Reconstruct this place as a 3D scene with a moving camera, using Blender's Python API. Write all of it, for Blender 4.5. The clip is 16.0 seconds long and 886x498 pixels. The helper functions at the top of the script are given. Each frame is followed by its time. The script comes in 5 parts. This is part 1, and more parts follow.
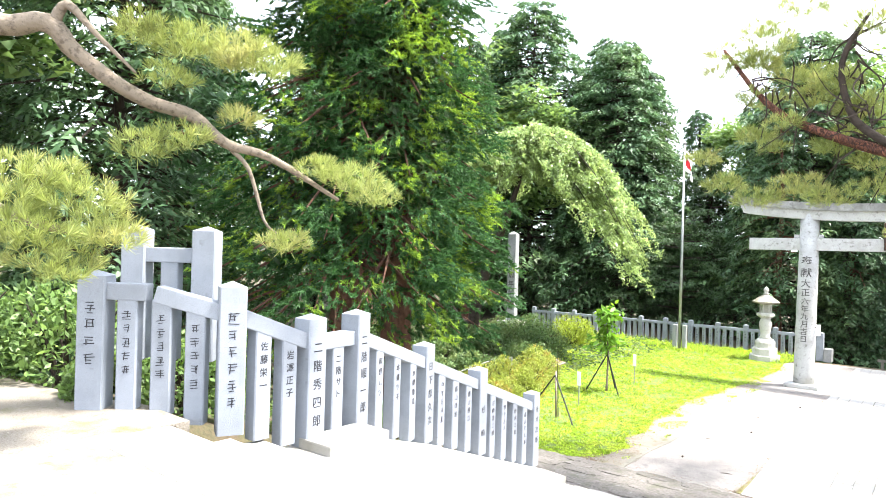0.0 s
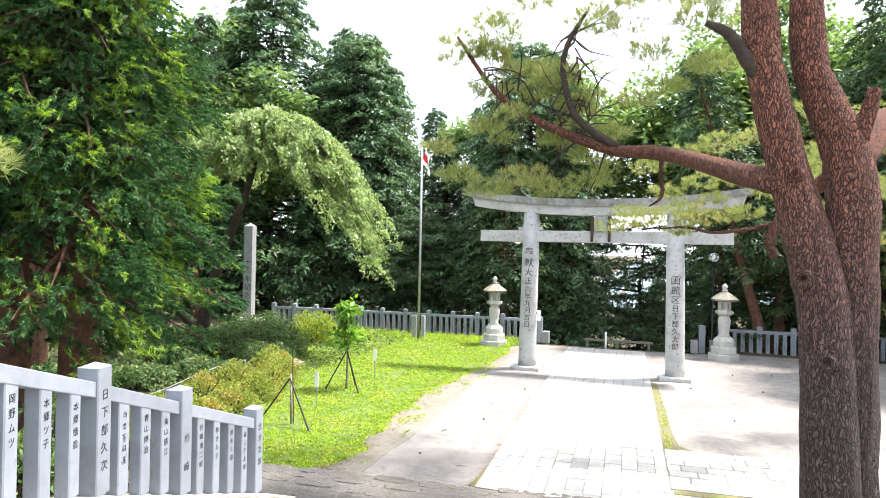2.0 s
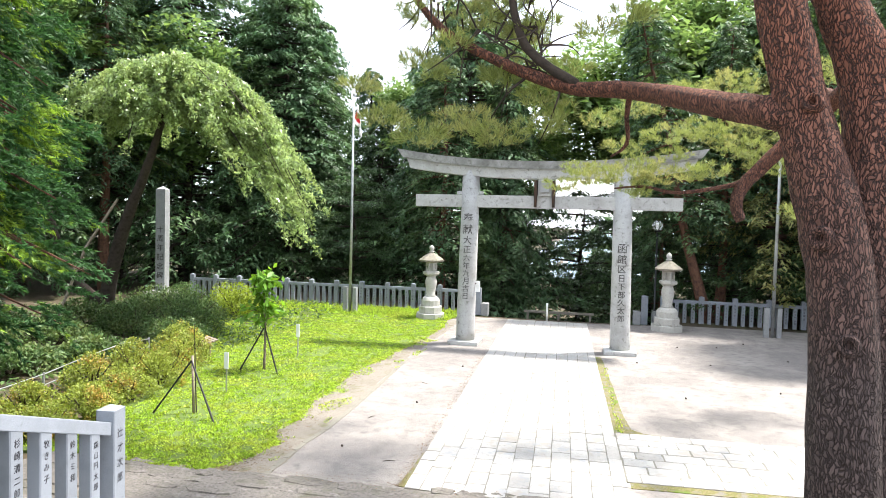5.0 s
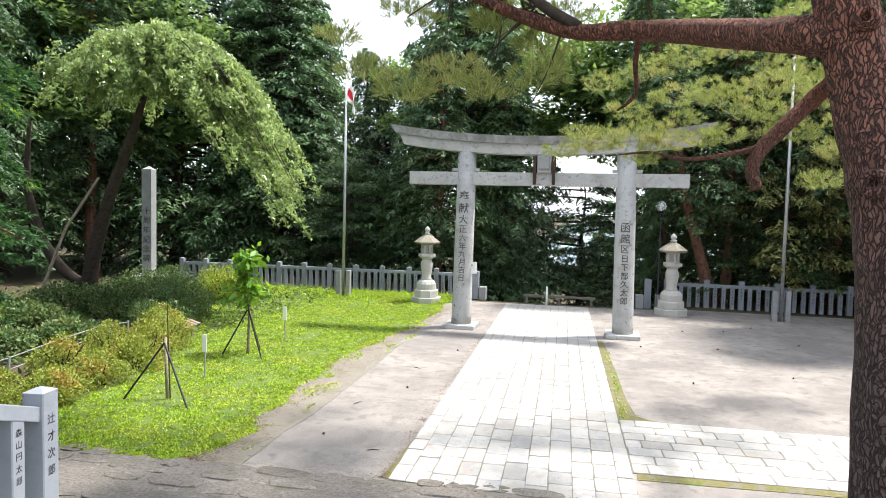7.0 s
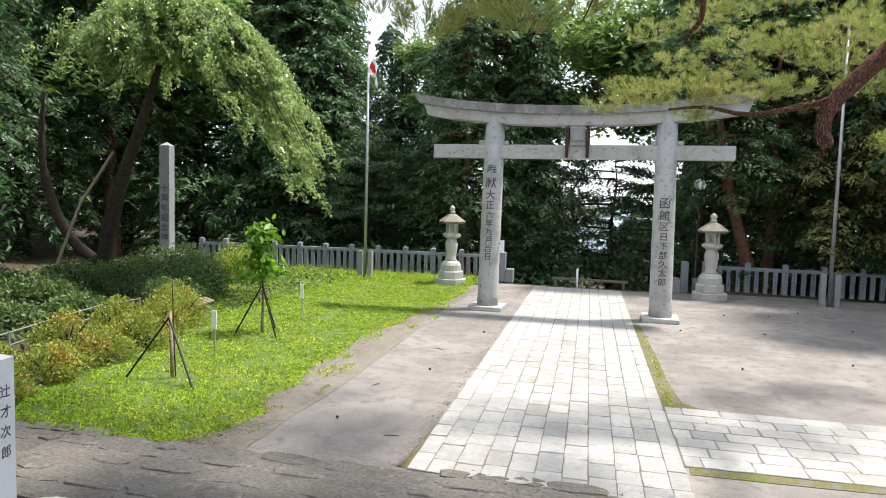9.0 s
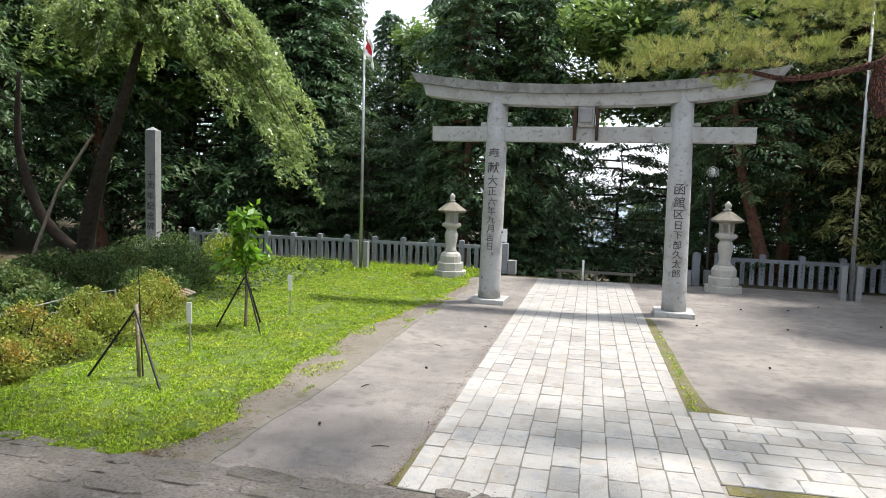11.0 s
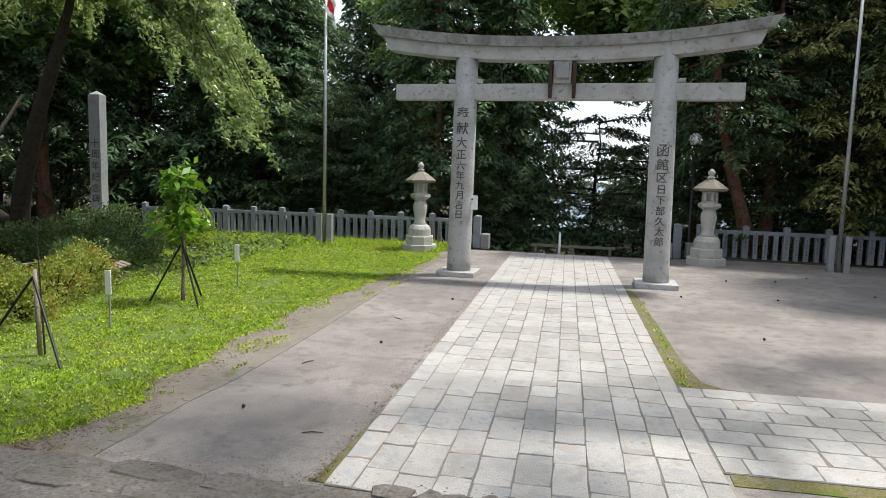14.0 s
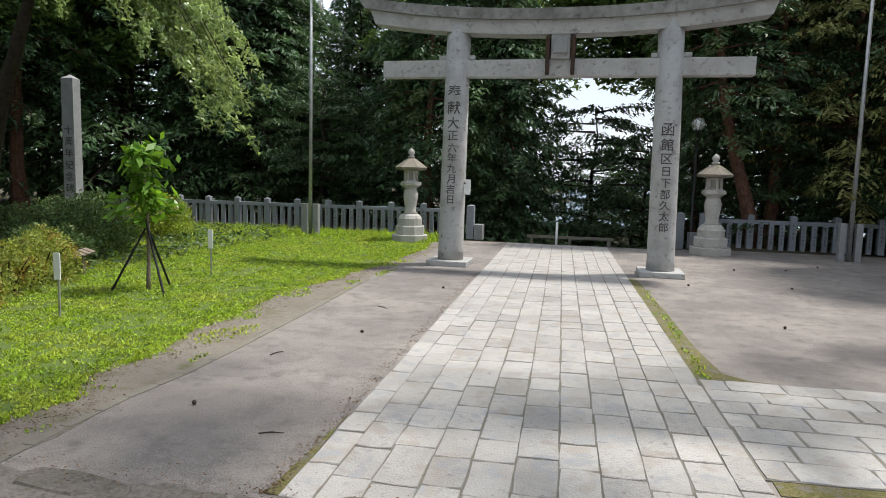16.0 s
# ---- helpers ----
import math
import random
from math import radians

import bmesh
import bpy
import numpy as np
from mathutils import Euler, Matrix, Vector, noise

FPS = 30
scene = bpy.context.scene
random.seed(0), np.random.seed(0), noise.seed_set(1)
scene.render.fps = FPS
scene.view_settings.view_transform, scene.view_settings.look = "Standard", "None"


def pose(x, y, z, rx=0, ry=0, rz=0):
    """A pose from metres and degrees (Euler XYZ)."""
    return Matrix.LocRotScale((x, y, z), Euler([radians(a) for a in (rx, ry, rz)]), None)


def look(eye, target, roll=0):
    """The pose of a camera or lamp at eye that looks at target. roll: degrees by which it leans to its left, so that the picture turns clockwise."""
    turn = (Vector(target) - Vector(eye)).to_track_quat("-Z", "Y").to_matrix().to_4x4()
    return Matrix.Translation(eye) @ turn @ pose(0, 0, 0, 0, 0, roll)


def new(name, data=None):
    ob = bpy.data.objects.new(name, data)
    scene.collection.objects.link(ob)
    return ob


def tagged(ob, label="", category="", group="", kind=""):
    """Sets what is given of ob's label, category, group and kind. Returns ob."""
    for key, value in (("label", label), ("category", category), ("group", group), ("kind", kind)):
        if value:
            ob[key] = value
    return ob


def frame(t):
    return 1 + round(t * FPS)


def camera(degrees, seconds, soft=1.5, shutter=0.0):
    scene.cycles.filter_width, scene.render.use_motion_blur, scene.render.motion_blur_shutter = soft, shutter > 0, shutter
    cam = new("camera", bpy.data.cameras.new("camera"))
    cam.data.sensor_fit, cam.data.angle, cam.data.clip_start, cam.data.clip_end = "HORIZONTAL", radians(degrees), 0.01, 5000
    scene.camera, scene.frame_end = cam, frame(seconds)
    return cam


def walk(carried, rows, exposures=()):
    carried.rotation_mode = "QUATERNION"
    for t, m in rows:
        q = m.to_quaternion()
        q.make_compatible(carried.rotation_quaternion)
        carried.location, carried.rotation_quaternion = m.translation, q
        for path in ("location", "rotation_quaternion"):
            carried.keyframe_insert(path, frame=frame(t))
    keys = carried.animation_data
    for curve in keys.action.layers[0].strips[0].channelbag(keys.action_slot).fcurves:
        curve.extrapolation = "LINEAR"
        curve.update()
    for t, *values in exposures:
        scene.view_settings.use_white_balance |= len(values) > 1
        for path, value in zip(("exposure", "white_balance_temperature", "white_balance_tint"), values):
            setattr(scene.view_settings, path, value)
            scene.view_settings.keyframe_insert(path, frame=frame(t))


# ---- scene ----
cam = camera(67.6, 16.0, 0.9)
PATH = [
    (0, (0.462, 0.400, 4.843), (-1.587, 2.858, 4.845), 1.6),
    (0.5, (0.280, 0.706, 4.848), (-1.333, 3.470, 4.851), 1.3),
    (1, (0.149, 1.050, 4.824), (-1.166, 3.966, 4.821), 1.2),
    (1.5, (0.040, 1.427, 4.819), (-1.102, 4.416, 4.818), 1.2),
    (2, (0.040, 1.779, 4.827), (-0.955, 4.821, 4.826), 1.2),
    (2.5, (-0.019, 2.146, 4.832), (-0.960, 5.205, 4.830), 1.3),
    (3, (-0.037, 2.557, 4.818), (-0.888, 5.642, 4.816), 1.3),
    (3.5, (-0.123, 2.902, 4.778), (-0.906, 6.006, 4.762), 1.3),
    (4, (-0.277, 3.262, 4.738), (-1.029, 6.373, 4.682), 1.4),
    (6.5, (-0.411, 4.747, 4.354), (-1.082, 7.870, 4.171), 1.4),
    (7, (-0.410, 5.010, 4.254), (-1.117, 8.125, 4.067), 1.4),
    (7.5, (-0.456, 5.264, 4.150), (-1.150, 8.381, 3.934), 1.4),
    (8, (-0.514, 5.501, 4.053), (-1.194, 8.618, 3.816), 1.5),
    (8.5, (-0.598, 5.832, 3.907), (-1.413, 8.918, 3.667), 1.5),
    (11, (-1.006, 7.533, 3.534), (-1.827, 10.613, 3.259), 1.7),
    (11.5, (-0.963, 7.802, 3.427), (-1.760, 10.886, 3.131), 1.7),
    (12, (-0.917, 8.069, 3.328), (-1.699, 11.157, 3.027), 1.6),
    (12.5, (-0.973, 8.344, 3.245), (-1.731, 11.437, 2.941), 1.7),
    (13, (-0.925, 8.614, 3.112), (-1.672, 11.710, 2.805), 1.6),
    (13.5, (-0.958, 8.878, 3.032), (-1.696, 11.974, 2.698), 1.6),
    (14, (-1.032, 9.162, 2.942), (-1.747, 12.261, 2.594), 1.6),
    (14.5, (-1.090, 9.432, 2.829), (-1.797, 12.533, 2.482), 1.6),
    (15, (-1.174, 9.760, 2.698), (-1.867, 12.864, 2.347), 1.6),
    (15.5, (-1.178, 10.043, 2.579), (-1.861, 13.149, 2.226), 1.6),
    (16, (-1.181, 10.310, 2.490), (-1.870, 13.416, 2.139), 1.5),
]
EXPOSE = [(0.0, 2.1), (0.6, 1.97), (1.5, 1.58), (4.0, 1.48), (6.5, 1.14), (8.5, 0.78), (11.0, 0.5), (12.5, 0.38), (16.0, 0.08)]
walk(cam, [(t, look(eye, target, roll)) for t, eye, target, roll in PATH], EXPOSE)

# ---- world and sun ----
SUN_FROM = Vector((0.36, 0.22, 0.90)).normalized()
world = bpy.data.worlds.new("sky")
scene.world = world
world.use_nodes = True
wn = world.node_tree.nodes
sky = wn.new("ShaderNodeTexSky")
sky.sky_type = 'NISHITA'
sky.sun_disc = False
sky.sun_elevation = math.asin(SUN_FROM.z)
sky.sun_rotation = math.atan2(SUN_FROM.x, SUN_FROM.y)
sky.air_density, sky.dust_density = 1.0, 2.0
wn["Background"].inputs["Strength"].default_value = 0.15
# thin bright summer cloud over the blue
cloud = wn.new("ShaderNodeTexNoise")
cloud.inputs["Scale"].default_value, cloud.inputs["Detail"].default_value = 2.2, 5
veil = wn.new("ShaderNodeMapRange")
veil.inputs["From Min"].default_value, veil.inputs["From Max"].default_value = 0.35, 0.6
veil.inputs["To Min"].default_value, veil.inputs["To Max"].default_value = 0.45, 0.9
blend = wn.new("ShaderNodeMix")
blend.data_type = 'RGBA'
blend.inputs[7].default_value = (7.4, 7.9, 8.8, 1)
wl = world.node_tree.links
wl.new(wn.new("ShaderNodeTexCoord").outputs["Generated"], cloud.inputs["Vector"])
wl.new(cloud.outputs["Fac"], veil.inputs["Value"])
wl.new(veil.outputs[0], blend.inputs["Factor"])
wl.new(sky.outputs[0], blend.inputs[6])
wl.new(blend.outputs[2], wn["Background"].inputs["Color"])
sun_data = bpy.data.lights.new("sun", 'SUN')
sun_data.energy, sun_data.angle, sun_data.color = 4.7, radians(5.0), (1.0, 0.955, 0.885)
sun = new("sun", sun_data)
sun.matrix_world = look(SUN_FROM * 60, (0, 0, 0))

# ---- materials ----
def mat(name, base, rough=0.8, spots=(), bump=0.0, bscale=40.0, metal=0.0, var=0.0, leaf=0.0, spec=0.3):
    """A node material: base colour, then (scale, colour, low, high, detail) noise layers, object variation, relief."""
    m = bpy.data.materials.new(name)
    m.use_nodes = True
    nt = m.node_tree
    n, l = nt.nodes, nt.links
    b = n["Principled BSDF"]
    b.inputs["Roughness"].default_value = rough
    b.inputs["Metallic"].default_value = metal
    b.inputs["Specular IOR Level"].default_value = spec
    geo = n.new("ShaderNodeNewGeometry")
    rgb = n.new("ShaderNodeRGB")
    rgb.outputs[0].default_value = (*base, 1)
    out = rgb.outputs[0]
    for scale, colour, low, high, detail in spots:
        t = n.new("ShaderNodeTexNoise")
        t.inputs["Scale"].default_value = scale
        t.inputs["Detail"].default_value = detail
        t.inputs["Roughness"].default_value = 0.65
        l.new(geo.outputs["Position"], t.inputs["Vector"])
        r = n.new("ShaderNodeMapRange")
        r.inputs["From Min"].default_value, r.inputs["From Max"].default_value = low, high
        l.new(t.outputs["Fac"], r.inputs["Value"])
        x = n.new("ShaderNodeMix")
        x.data_type = 'RGBA'
        l.new(r.outputs[0], x.inputs["Factor"])
        l.new(out, x.inputs[6])
        x.inputs[7].default_value = (*colour, 1)
        out = x.outputs[2]
    if var:
        if leaf:
            src = geo.outputs["Random Per Island"]
        else:
            src = n.new("ShaderNodeObjectInfo").outputs["Random"]
        r = n.new("ShaderNodeMapRange")
        r.inputs["To Min"].default_value, r.inputs["To Max"].default_value = 1 - var, 1 + var
        l.new(src, r.inputs["Value"])
        h = n.new("ShaderNodeHueSaturation")
        l.new(r.outputs[0], h.inputs["Value"])
        l.new(out, h.inputs["Color"])
        out = h.outputs[0]
    l.new(out, b.inputs["Base Color"])
    if bump:
        t = n.new("ShaderNodeTexNoise")
        t.inputs["Scale"].default_value, t.inputs["Detail"].default_value = bscale, 6
        l.new(geo.outputs["Position"], t.inputs["Vector"])
        bp = n.new("ShaderNodeBump")
        bp.inputs["Strength"].default_value, bp.inputs["Distance"].default_value = bump, 0.02
        l.new(t.outputs["Fac"], bp.inputs["Height"])
        l.new(bp.outputs[0], b.inputs["Normal"])
    if leaf:
        tr = n.new("ShaderNodeBsdfTranslucent")
        mx = n.new("ShaderNodeMixShader")
        mx.inputs[0].default_value = leaf
        hs = n.new("ShaderNodeHueSaturation")
        hs.inputs["Hue"].default_value, hs.inputs["Saturation"].default_value, hs.inputs["Value"].default_value = 0.485, 1.1, 1.5
        l.new(out, hs.inputs["Color"])
        l.new(hs.outputs[0], tr.inputs["Color"])
        l.new(b.outputs[0], mx.inputs[1])
        l.new(tr.outputs[0], mx.inputs[2])
        l.new(mx.outputs[0], n["Material Output"].inputs["Surface"])
    return m


GRANITE = mat("granite", (0.30, 0.305, 0.31), 0.75, [(220, (0.16, 0.165, 0.18), 0.52, 0.68, 2), (3.0, (0.21, 0.215, 0.22), 0.45, 0.75, 5)], 0.25, 150)
FENCE_STONE = mat("fence_stone", (0.245, 0.265, 0.30), 0.75, [(260, (0.14, 0.153, 0.178), 0.5, 0.7, 2), (2.5, (0.18, 0.195, 0.22), 0.45, 0.75, 5), (9, (0.12, 0.13, 0.135), 0.62, 0.8, 6)], 0.25, 160, var=0.08)
TORII_STONE = mat("torii_stone", (0.45, 0.45, 0.445), 0.8, [(160, (0.26, 0.26, 0.26), 0.52, 0.7, 2), (1.3, (0.30, 0.295, 0.28), 0.45, 0.7, 6), (7, (0.15, 0.145, 0.13), 0.56, 0.72, 6)], 0.35, 120)
TORII_CAP = mat("stained_stone", (0.33, 0.33, 0.325), 0.85, [(160, (0.20, 0.20, 0.20), 0.52, 0.7, 2), (1.1, (0.17, 0.168, 0.16), 0.42, 0.62, 6), (6, (0.09, 0.088, 0.08), 0.54, 0.72, 6)], 0.35, 120)
LANTERN_STONE = mat("lantern_stone", (0.46, 0.45, 0.42), 0.85, [(140, (0.27, 0.26, 0.24), 0.52, 0.7, 2), (5, (0.25, 0.24, 0.20), 0.55, 0.75, 6)], 0.35, 110)
MOSSY_STONE = mat("mossy_stone", (0.26, 0.235, 0.195), 0.9, [(60, (0.14, 0.125, 0.10), 0.48, 0.66, 5), (4, (0.15, 0.15, 0.09), 0.5, 0.68, 6)], 0.5, 70)
STEP_STONE = mat("step_stone", (0.34, 0.33, 0.31), 0.85, [(120, (0.22, 0.21, 0.20), 0.5, 0.7, 3), (1.6, (0.24, 0.23, 0.20), 0.45, 0.7, 6)], 0.35, 90, var=0.07)
PAVER = mat("paver", (0.41, 0.395, 0.375), 0.85, [(90, (0.22, 0.212, 0.20), 0.5, 0.72, 4), (1.1, (0.32, 0.305, 0.285), 0.42, 0.7, 6), (14, (0.19, 0.18, 0.165), 0.58, 0.75, 5), (2.3, (0.33, 0.305, 0.275), 0.55, 0.64, 2), (3.1, (0.31, 0.312, 0.315), 0.56, 0.66, 2)], 0.7, 45, var=0.14)
ROUGH_STONE = mat("rough_stone", (0.165, 0.148, 0.132), 0.9, [(22, (0.09, 0.08, 0.072), 0.46, 0.66, 7), (2.2, (0.11, 0.105, 0.075), 0.5, 0.7, 6), (5, (0.26, 0.24, 0.225), 0.58, 0.72, 6)], 1.0, 22, var=0.12)
JOINT = mat("joint_soil", (0.19, 0.177, 0.155), 0.95, [(14, (0.14, 0.14, 0.09), 0.5, 0.65, 6)], 0.5, 60)
ASPHALT = mat("worn_asphalt", (0.235, 0.213, 0.20), 0.9, [(70, (0.10, 0.092, 0.088), 0.47, 0.62, 5), (0.5, (0.31, 0.28, 0.255), 0.42, 0.66, 7), (3.0, (0.15, 0.137, 0.13), 0.5, 0.70, 7), (9, (0.25, 0.215, 0.185), 0.56, 0.70, 7), (38, (0.36, 0.34, 0.315), 0.63, 0.70, 4)], 1.0, 50)
SAND = mat("sandy_ground", (0.225, 0.20, 0.17), 0.95, [(2.2, (0.13, 0.125, 0.06), 0.52, 0.66, 7), (60, (0.115, 0.10, 0.083), 0.5, 0.68, 5), (0.9, (0.165, 0.142, 0.115), 0.45, 0.7, 6), (7, (0.105, 0.10, 0.065), 0.58, 0.72, 6), (40, (0.34, 0.31, 0.27), 0.66, 0.75, 3)], 0.7, 70)
SOIL = mat("forest_soil", (0.085, 0.065, 0.042), 0.95, [(25, (0.045, 0.034, 0.022), 0.45, 0.65, 6), (0.7, (0.05, 0.065, 0.022), 0.5, 0.7, 6)], 0.8, 30)
LAWN = mat("lawn_soil", (0.10, 0.145, 0.03), 0.95, [(9, (0.17, 0.15, 0.07), 0.58, 0.7, 6), (1.2, (0.065, 0.10, 0.025), 0.45, 0.7, 5)], 0.6, 60)
GRASS = mat("grass", (0.29, 0.42, 0.055), 0.55, [(2.6, (0.16, 0.27, 0.034), 0.5, 0.66, 4), (0.8, (0.36, 0.43, 0.08), 0.46, 0.66, 4), (14, (0.42, 0.48, 0.12), 0.6, 0.7, 3), (5, (0.10, 0.19, 0.03), 0.56, 0.68, 5)], var=0.65, leaf=0.45)
MOSS = mat("moss", (0.115, 0.115, 0.03), 0.95, [(40, (0.20, 0.165, 0.09), 0.44, 0.58, 6), (5, (0.17, 0.155, 0.13), 0.5, 0.6, 6), (2, (0.10, 0.15, 0.02), 0.55, 0.65, 5)], 0.9, 60)
CEDAR_LEAF = mat("cedar_leaf", (0.038, 0.10, 0.03), 0.6, [(1.1, (0.22, 0.35, 0.05), 0.53, 0.62, 3)], var=0.4, leaf=0.38)
# kept darker than SPRUCE_LEAF: woodland shade put into the leaf colour
FAR_LEAF = mat("shaded_conifer_leaf", (0.052, 0.100, 0.046), 0.5, [(0.35, (0.095, 0.145, 0.055), 0.45, 0.68, 3)], var=0.55, leaf=0.28)
SPRUCE_LEAF = mat("spruce_leaf", (0.062, 0.122, 0.056), 0.5, [(0.35, (0.10, 0.165, 0.062), 0.45, 0.68, 3)], var=0.5, leaf=0.28)
BROAD_LEAF = mat("broad_leaf", (0.115, 0.19, 0.06), 0.45, [(0.6, (0.17, 0.25, 0.075), 0.45, 0.66, 3)], var=0.45, leaf=0.4)
PINE_FAR = mat("pine_spray", (0.19, 0.21, 0.075), 0.55, [(0.6, (0.28, 0.27, 0.105), 0.48, 0.68, 3)], var=0.5, leaf=0.3)
# broad leaf darkened so that its colour carries the wood's deep shade
SHADE_LEAF = mat("shaded_broad_leaf", (0.042, 0.078, 0.032), 0.45, [(0.6, (0.07, 0.118, 0.042), 0.5, 0.66, 3)], var=0.55, leaf=0.3)
CHERRY_LEAF = mat("cherry_leaf", (0.21, 0.29, 0.11), 0.34, [(0.9, (0.25, 0.325, 0.12), 0.45, 0.66, 3)], var=0.45, leaf=0.44, spec=0.5)
PINE_LEAF = mat("pine_needle", (0.22, 0.265, 0.085), 0.55, [(1.5, (0.31, 0.31, 0.12), 0.48, 0.68, 3)], var=0.4, leaf=0.35)
AZALEA_LEAF = mat("azalea_leaf", (0.21, 0.26, 0.05), 0.55, [(1.6, (0.36, 0.25, 0.065), 0.52, 0.64, 4)], var=0.4, leaf=0.35)
BUSH_LEAF = mat("bush_leaf", (0.07, 0.125, 0.04), 0.5, [(1.3, (0.15, 0.19, 0.065), 0.48, 0.65, 4)], var=0.45, leaf=0.3)
BRIGHT_BUSH = mat("bright_bush_leaf", (0.25, 0.32, 0.045), 0.55, [(2.0, (0.15, 0.22, 0.035), 0.5, 0.7, 4)], var=0.35, leaf=0.35)
SAPLING_LEAF = mat("sapling_leaf", (0.12, 0.24, 0.035), 0.35, var=0.45, leaf=0.45)
BARK = mat("dark_bark", (0.05, 0.038, 0.03), 0.95, [(7, (0.026, 0.02, 0.016), 0.45, 0.65, 6)], 0.8, 18)
CEDAR_BARK = mat("cedar_bark", (0.13, 0.065, 0.042), 0.95, [(6, (0.06, 0.032, 0.024), 0.45, 0.65, 6)], 0.9, 16)


def pine_bark():
    """Scaly bark in upright plates with dark cracks, grey-brown low down and fox-red higher up."""
    m = mat("pine_bark", (0.15, 0.085, 0.062), 0.95)
    n, l = m.node_tree.nodes, m.node_tree.links
    b = n["Principled BSDF"]
    geo = n.new("ShaderNodeNewGeometry")
    mp = n.new("ShaderNodeMapping")
    mp.inputs["Scale"].default_value = (1, 1, 0.24)
    warp = n.new("ShaderNodeTexNoise")
    warp.inputs["Scale"].default_value, warp.inputs["Detail"].default_value = 6, 4
    add = n.new("ShaderNodeVectorMath")
    add.operation = 'MULTIPLY_ADD'
    add.inputs[1].default_value = (0.16, 0.16, 0.16)
    l.new(geo.outputs["Position"], warp.inputs["Vector"])
    l.new(warp.outputs["Color"], add.inputs[0])
    l.new(geo.outputs["Position"], add.inputs[2])
    l.new(add.outputs[0], mp.inputs["Vector"])
    crack = n.new("ShaderNodeTexVoronoi")
    crack.feature = 'DISTANCE_TO_EDGE'
    crack.inputs["Scale"].default_value = 34
    plate = n.new("ShaderNodeTexVoronoi")
    plate.inputs["Scale"].default_value = 34
    l.new(mp.outputs[0], crack.inputs["Vector"])
    l.new(mp.outputs[0], plate.inputs["Vector"])
    sep = n.new("ShaderNodeSeparateXYZ")
    l.new(add.outputs[0], sep.inputs[0])
    hgt = n.new("ShaderNodeMapRange")
    hgt.inputs["From Min"].default_value, hgt.inputs["From Max"].default_value = 3.2, 6.4
    l.new(sep.outputs["Z"], hgt.inputs["Value"])
    tone = n.new("ShaderNodeMix")
    tone.data_type = 'RGBA'
    tone.inputs[6].default_value, tone.inputs[7].default_value = (0.082, 0.060, 0.056, 1), (0.19, 0.078, 0.05, 1)
    l.new(hgt.outputs[0], tone.inputs["Factor"])
    val = n.new("ShaderNodeHueSaturation")
    pv = n.new("ShaderNodeMapRange")
    pv.inputs["To Min"].default_value, pv.inputs["To Max"].default_value = 0.62, 1.4
    l.new(plate.outputs["Color"], pv.inputs["Value"])
    l.new(pv.outputs[0], val.inputs["Value"])
    l.new(tone.outputs[2], val.inputs["Color"])
    cr = n.new("ShaderNodeMapRange")
    cr.inputs["From Min"].default_value, cr.inputs["From Max"].default_value = 0.0, 0.16
    l.new(crack.outputs["Distance"], cr.inputs["Value"])
    mix = n.new("ShaderNodeMix")
    mix.data_type = 'RGBA'
    mix.inputs[6].default_value = (0.035, 0.024, 0.022, 1)
    l.new(cr.outputs[0], mix.inputs["Factor"])
    l.new(val.outputs[0], mix.inputs[7])
    l.new(mix.outputs[2], b.inputs["Base Color"])
    bp = n.new("ShaderNodeBump")
    bp.inputs["Strength"].default_value, bp.inputs["Distance"].default_value = 1.0, 0.03
    l.new(cr.outputs[0], bp.inputs["Height"])
    l.new(bp.outputs[0], b.inputs["Normal"])
    return m


PINE_BARK = pine_bark()
TWIG = mat("pale_twig", (0.19, 0.155, 0.12), 0.9, [(20, (0.10, 0.08, 0.06), 0.5, 0.65, 4)], 0.5, 30)
INK = mat("black_ink", (0.025, 0.025, 0.03), 0.8)
CARVED = mat("carved_shadow", (0.075, 0.072, 0.07), 0.9)
WHITE = mat("white_paint", (0.78, 0.78, 0.77), 0.5, [(4, (0.66, 0.65, 0.62), 0.55, 0.75, 5)])
RED = mat("red_cloth", (0.6, 0.03, 0.04), 0.8)
PEBBLE = mat("pebble", (0.25, 0.235, 0.215), 0.9, [(9, (0.16, 0.15, 0.14), 0.45, 0.6, 3)], var=0.5, leaf=0.0)
DRY_LEAF = mat("dry_leaf", (0.16, 0.105, 0.06), 0.8, [(3, (0.09, 0.06, 0.035), 0.45, 0.65, 4)], var=0.5, leaf=0.2)
STEEL = mat("grey_steel", (0.42, 0.43, 0.44), 0.4, [(6, (0.3, 0.3, 0.3), 0.5, 0.7, 4)], metal=0.6)
DARK_METAL = mat("dark_metal", (0.03, 0.03, 0.032), 0.5, metal=0.5)
RUSTED = mat("rusted_iron", (0.05, 0.035, 0.028), 0.8, [(12, (0.11, 0.05, 0.025), 0.5, 0.65, 5)], metal=0.3)
OLD_WOOD = mat("weathered_wood", (0.27, 0.225, 0.175), 0.85, [(16, (0.14, 0.11, 0.08), 0.48, 0.66, 6)], 0.5, 40)
CONCRETE = mat("kerb_concrete", (0.20, 0.185, 0.15), 0.9, [(60, (0.14, 0.135, 0.125), 0.5, 0.7, 4), (3, (0.15, 0.145, 0.12), 0.5, 0.7, 5)], 0.4, 60)
ROOF_WHITE = mat("white_canvas", (0.75, 0.75, 0.74), 0.6, [(1.5, (0.62, 0.62, 0.6), 0.5, 0.7, 4)])


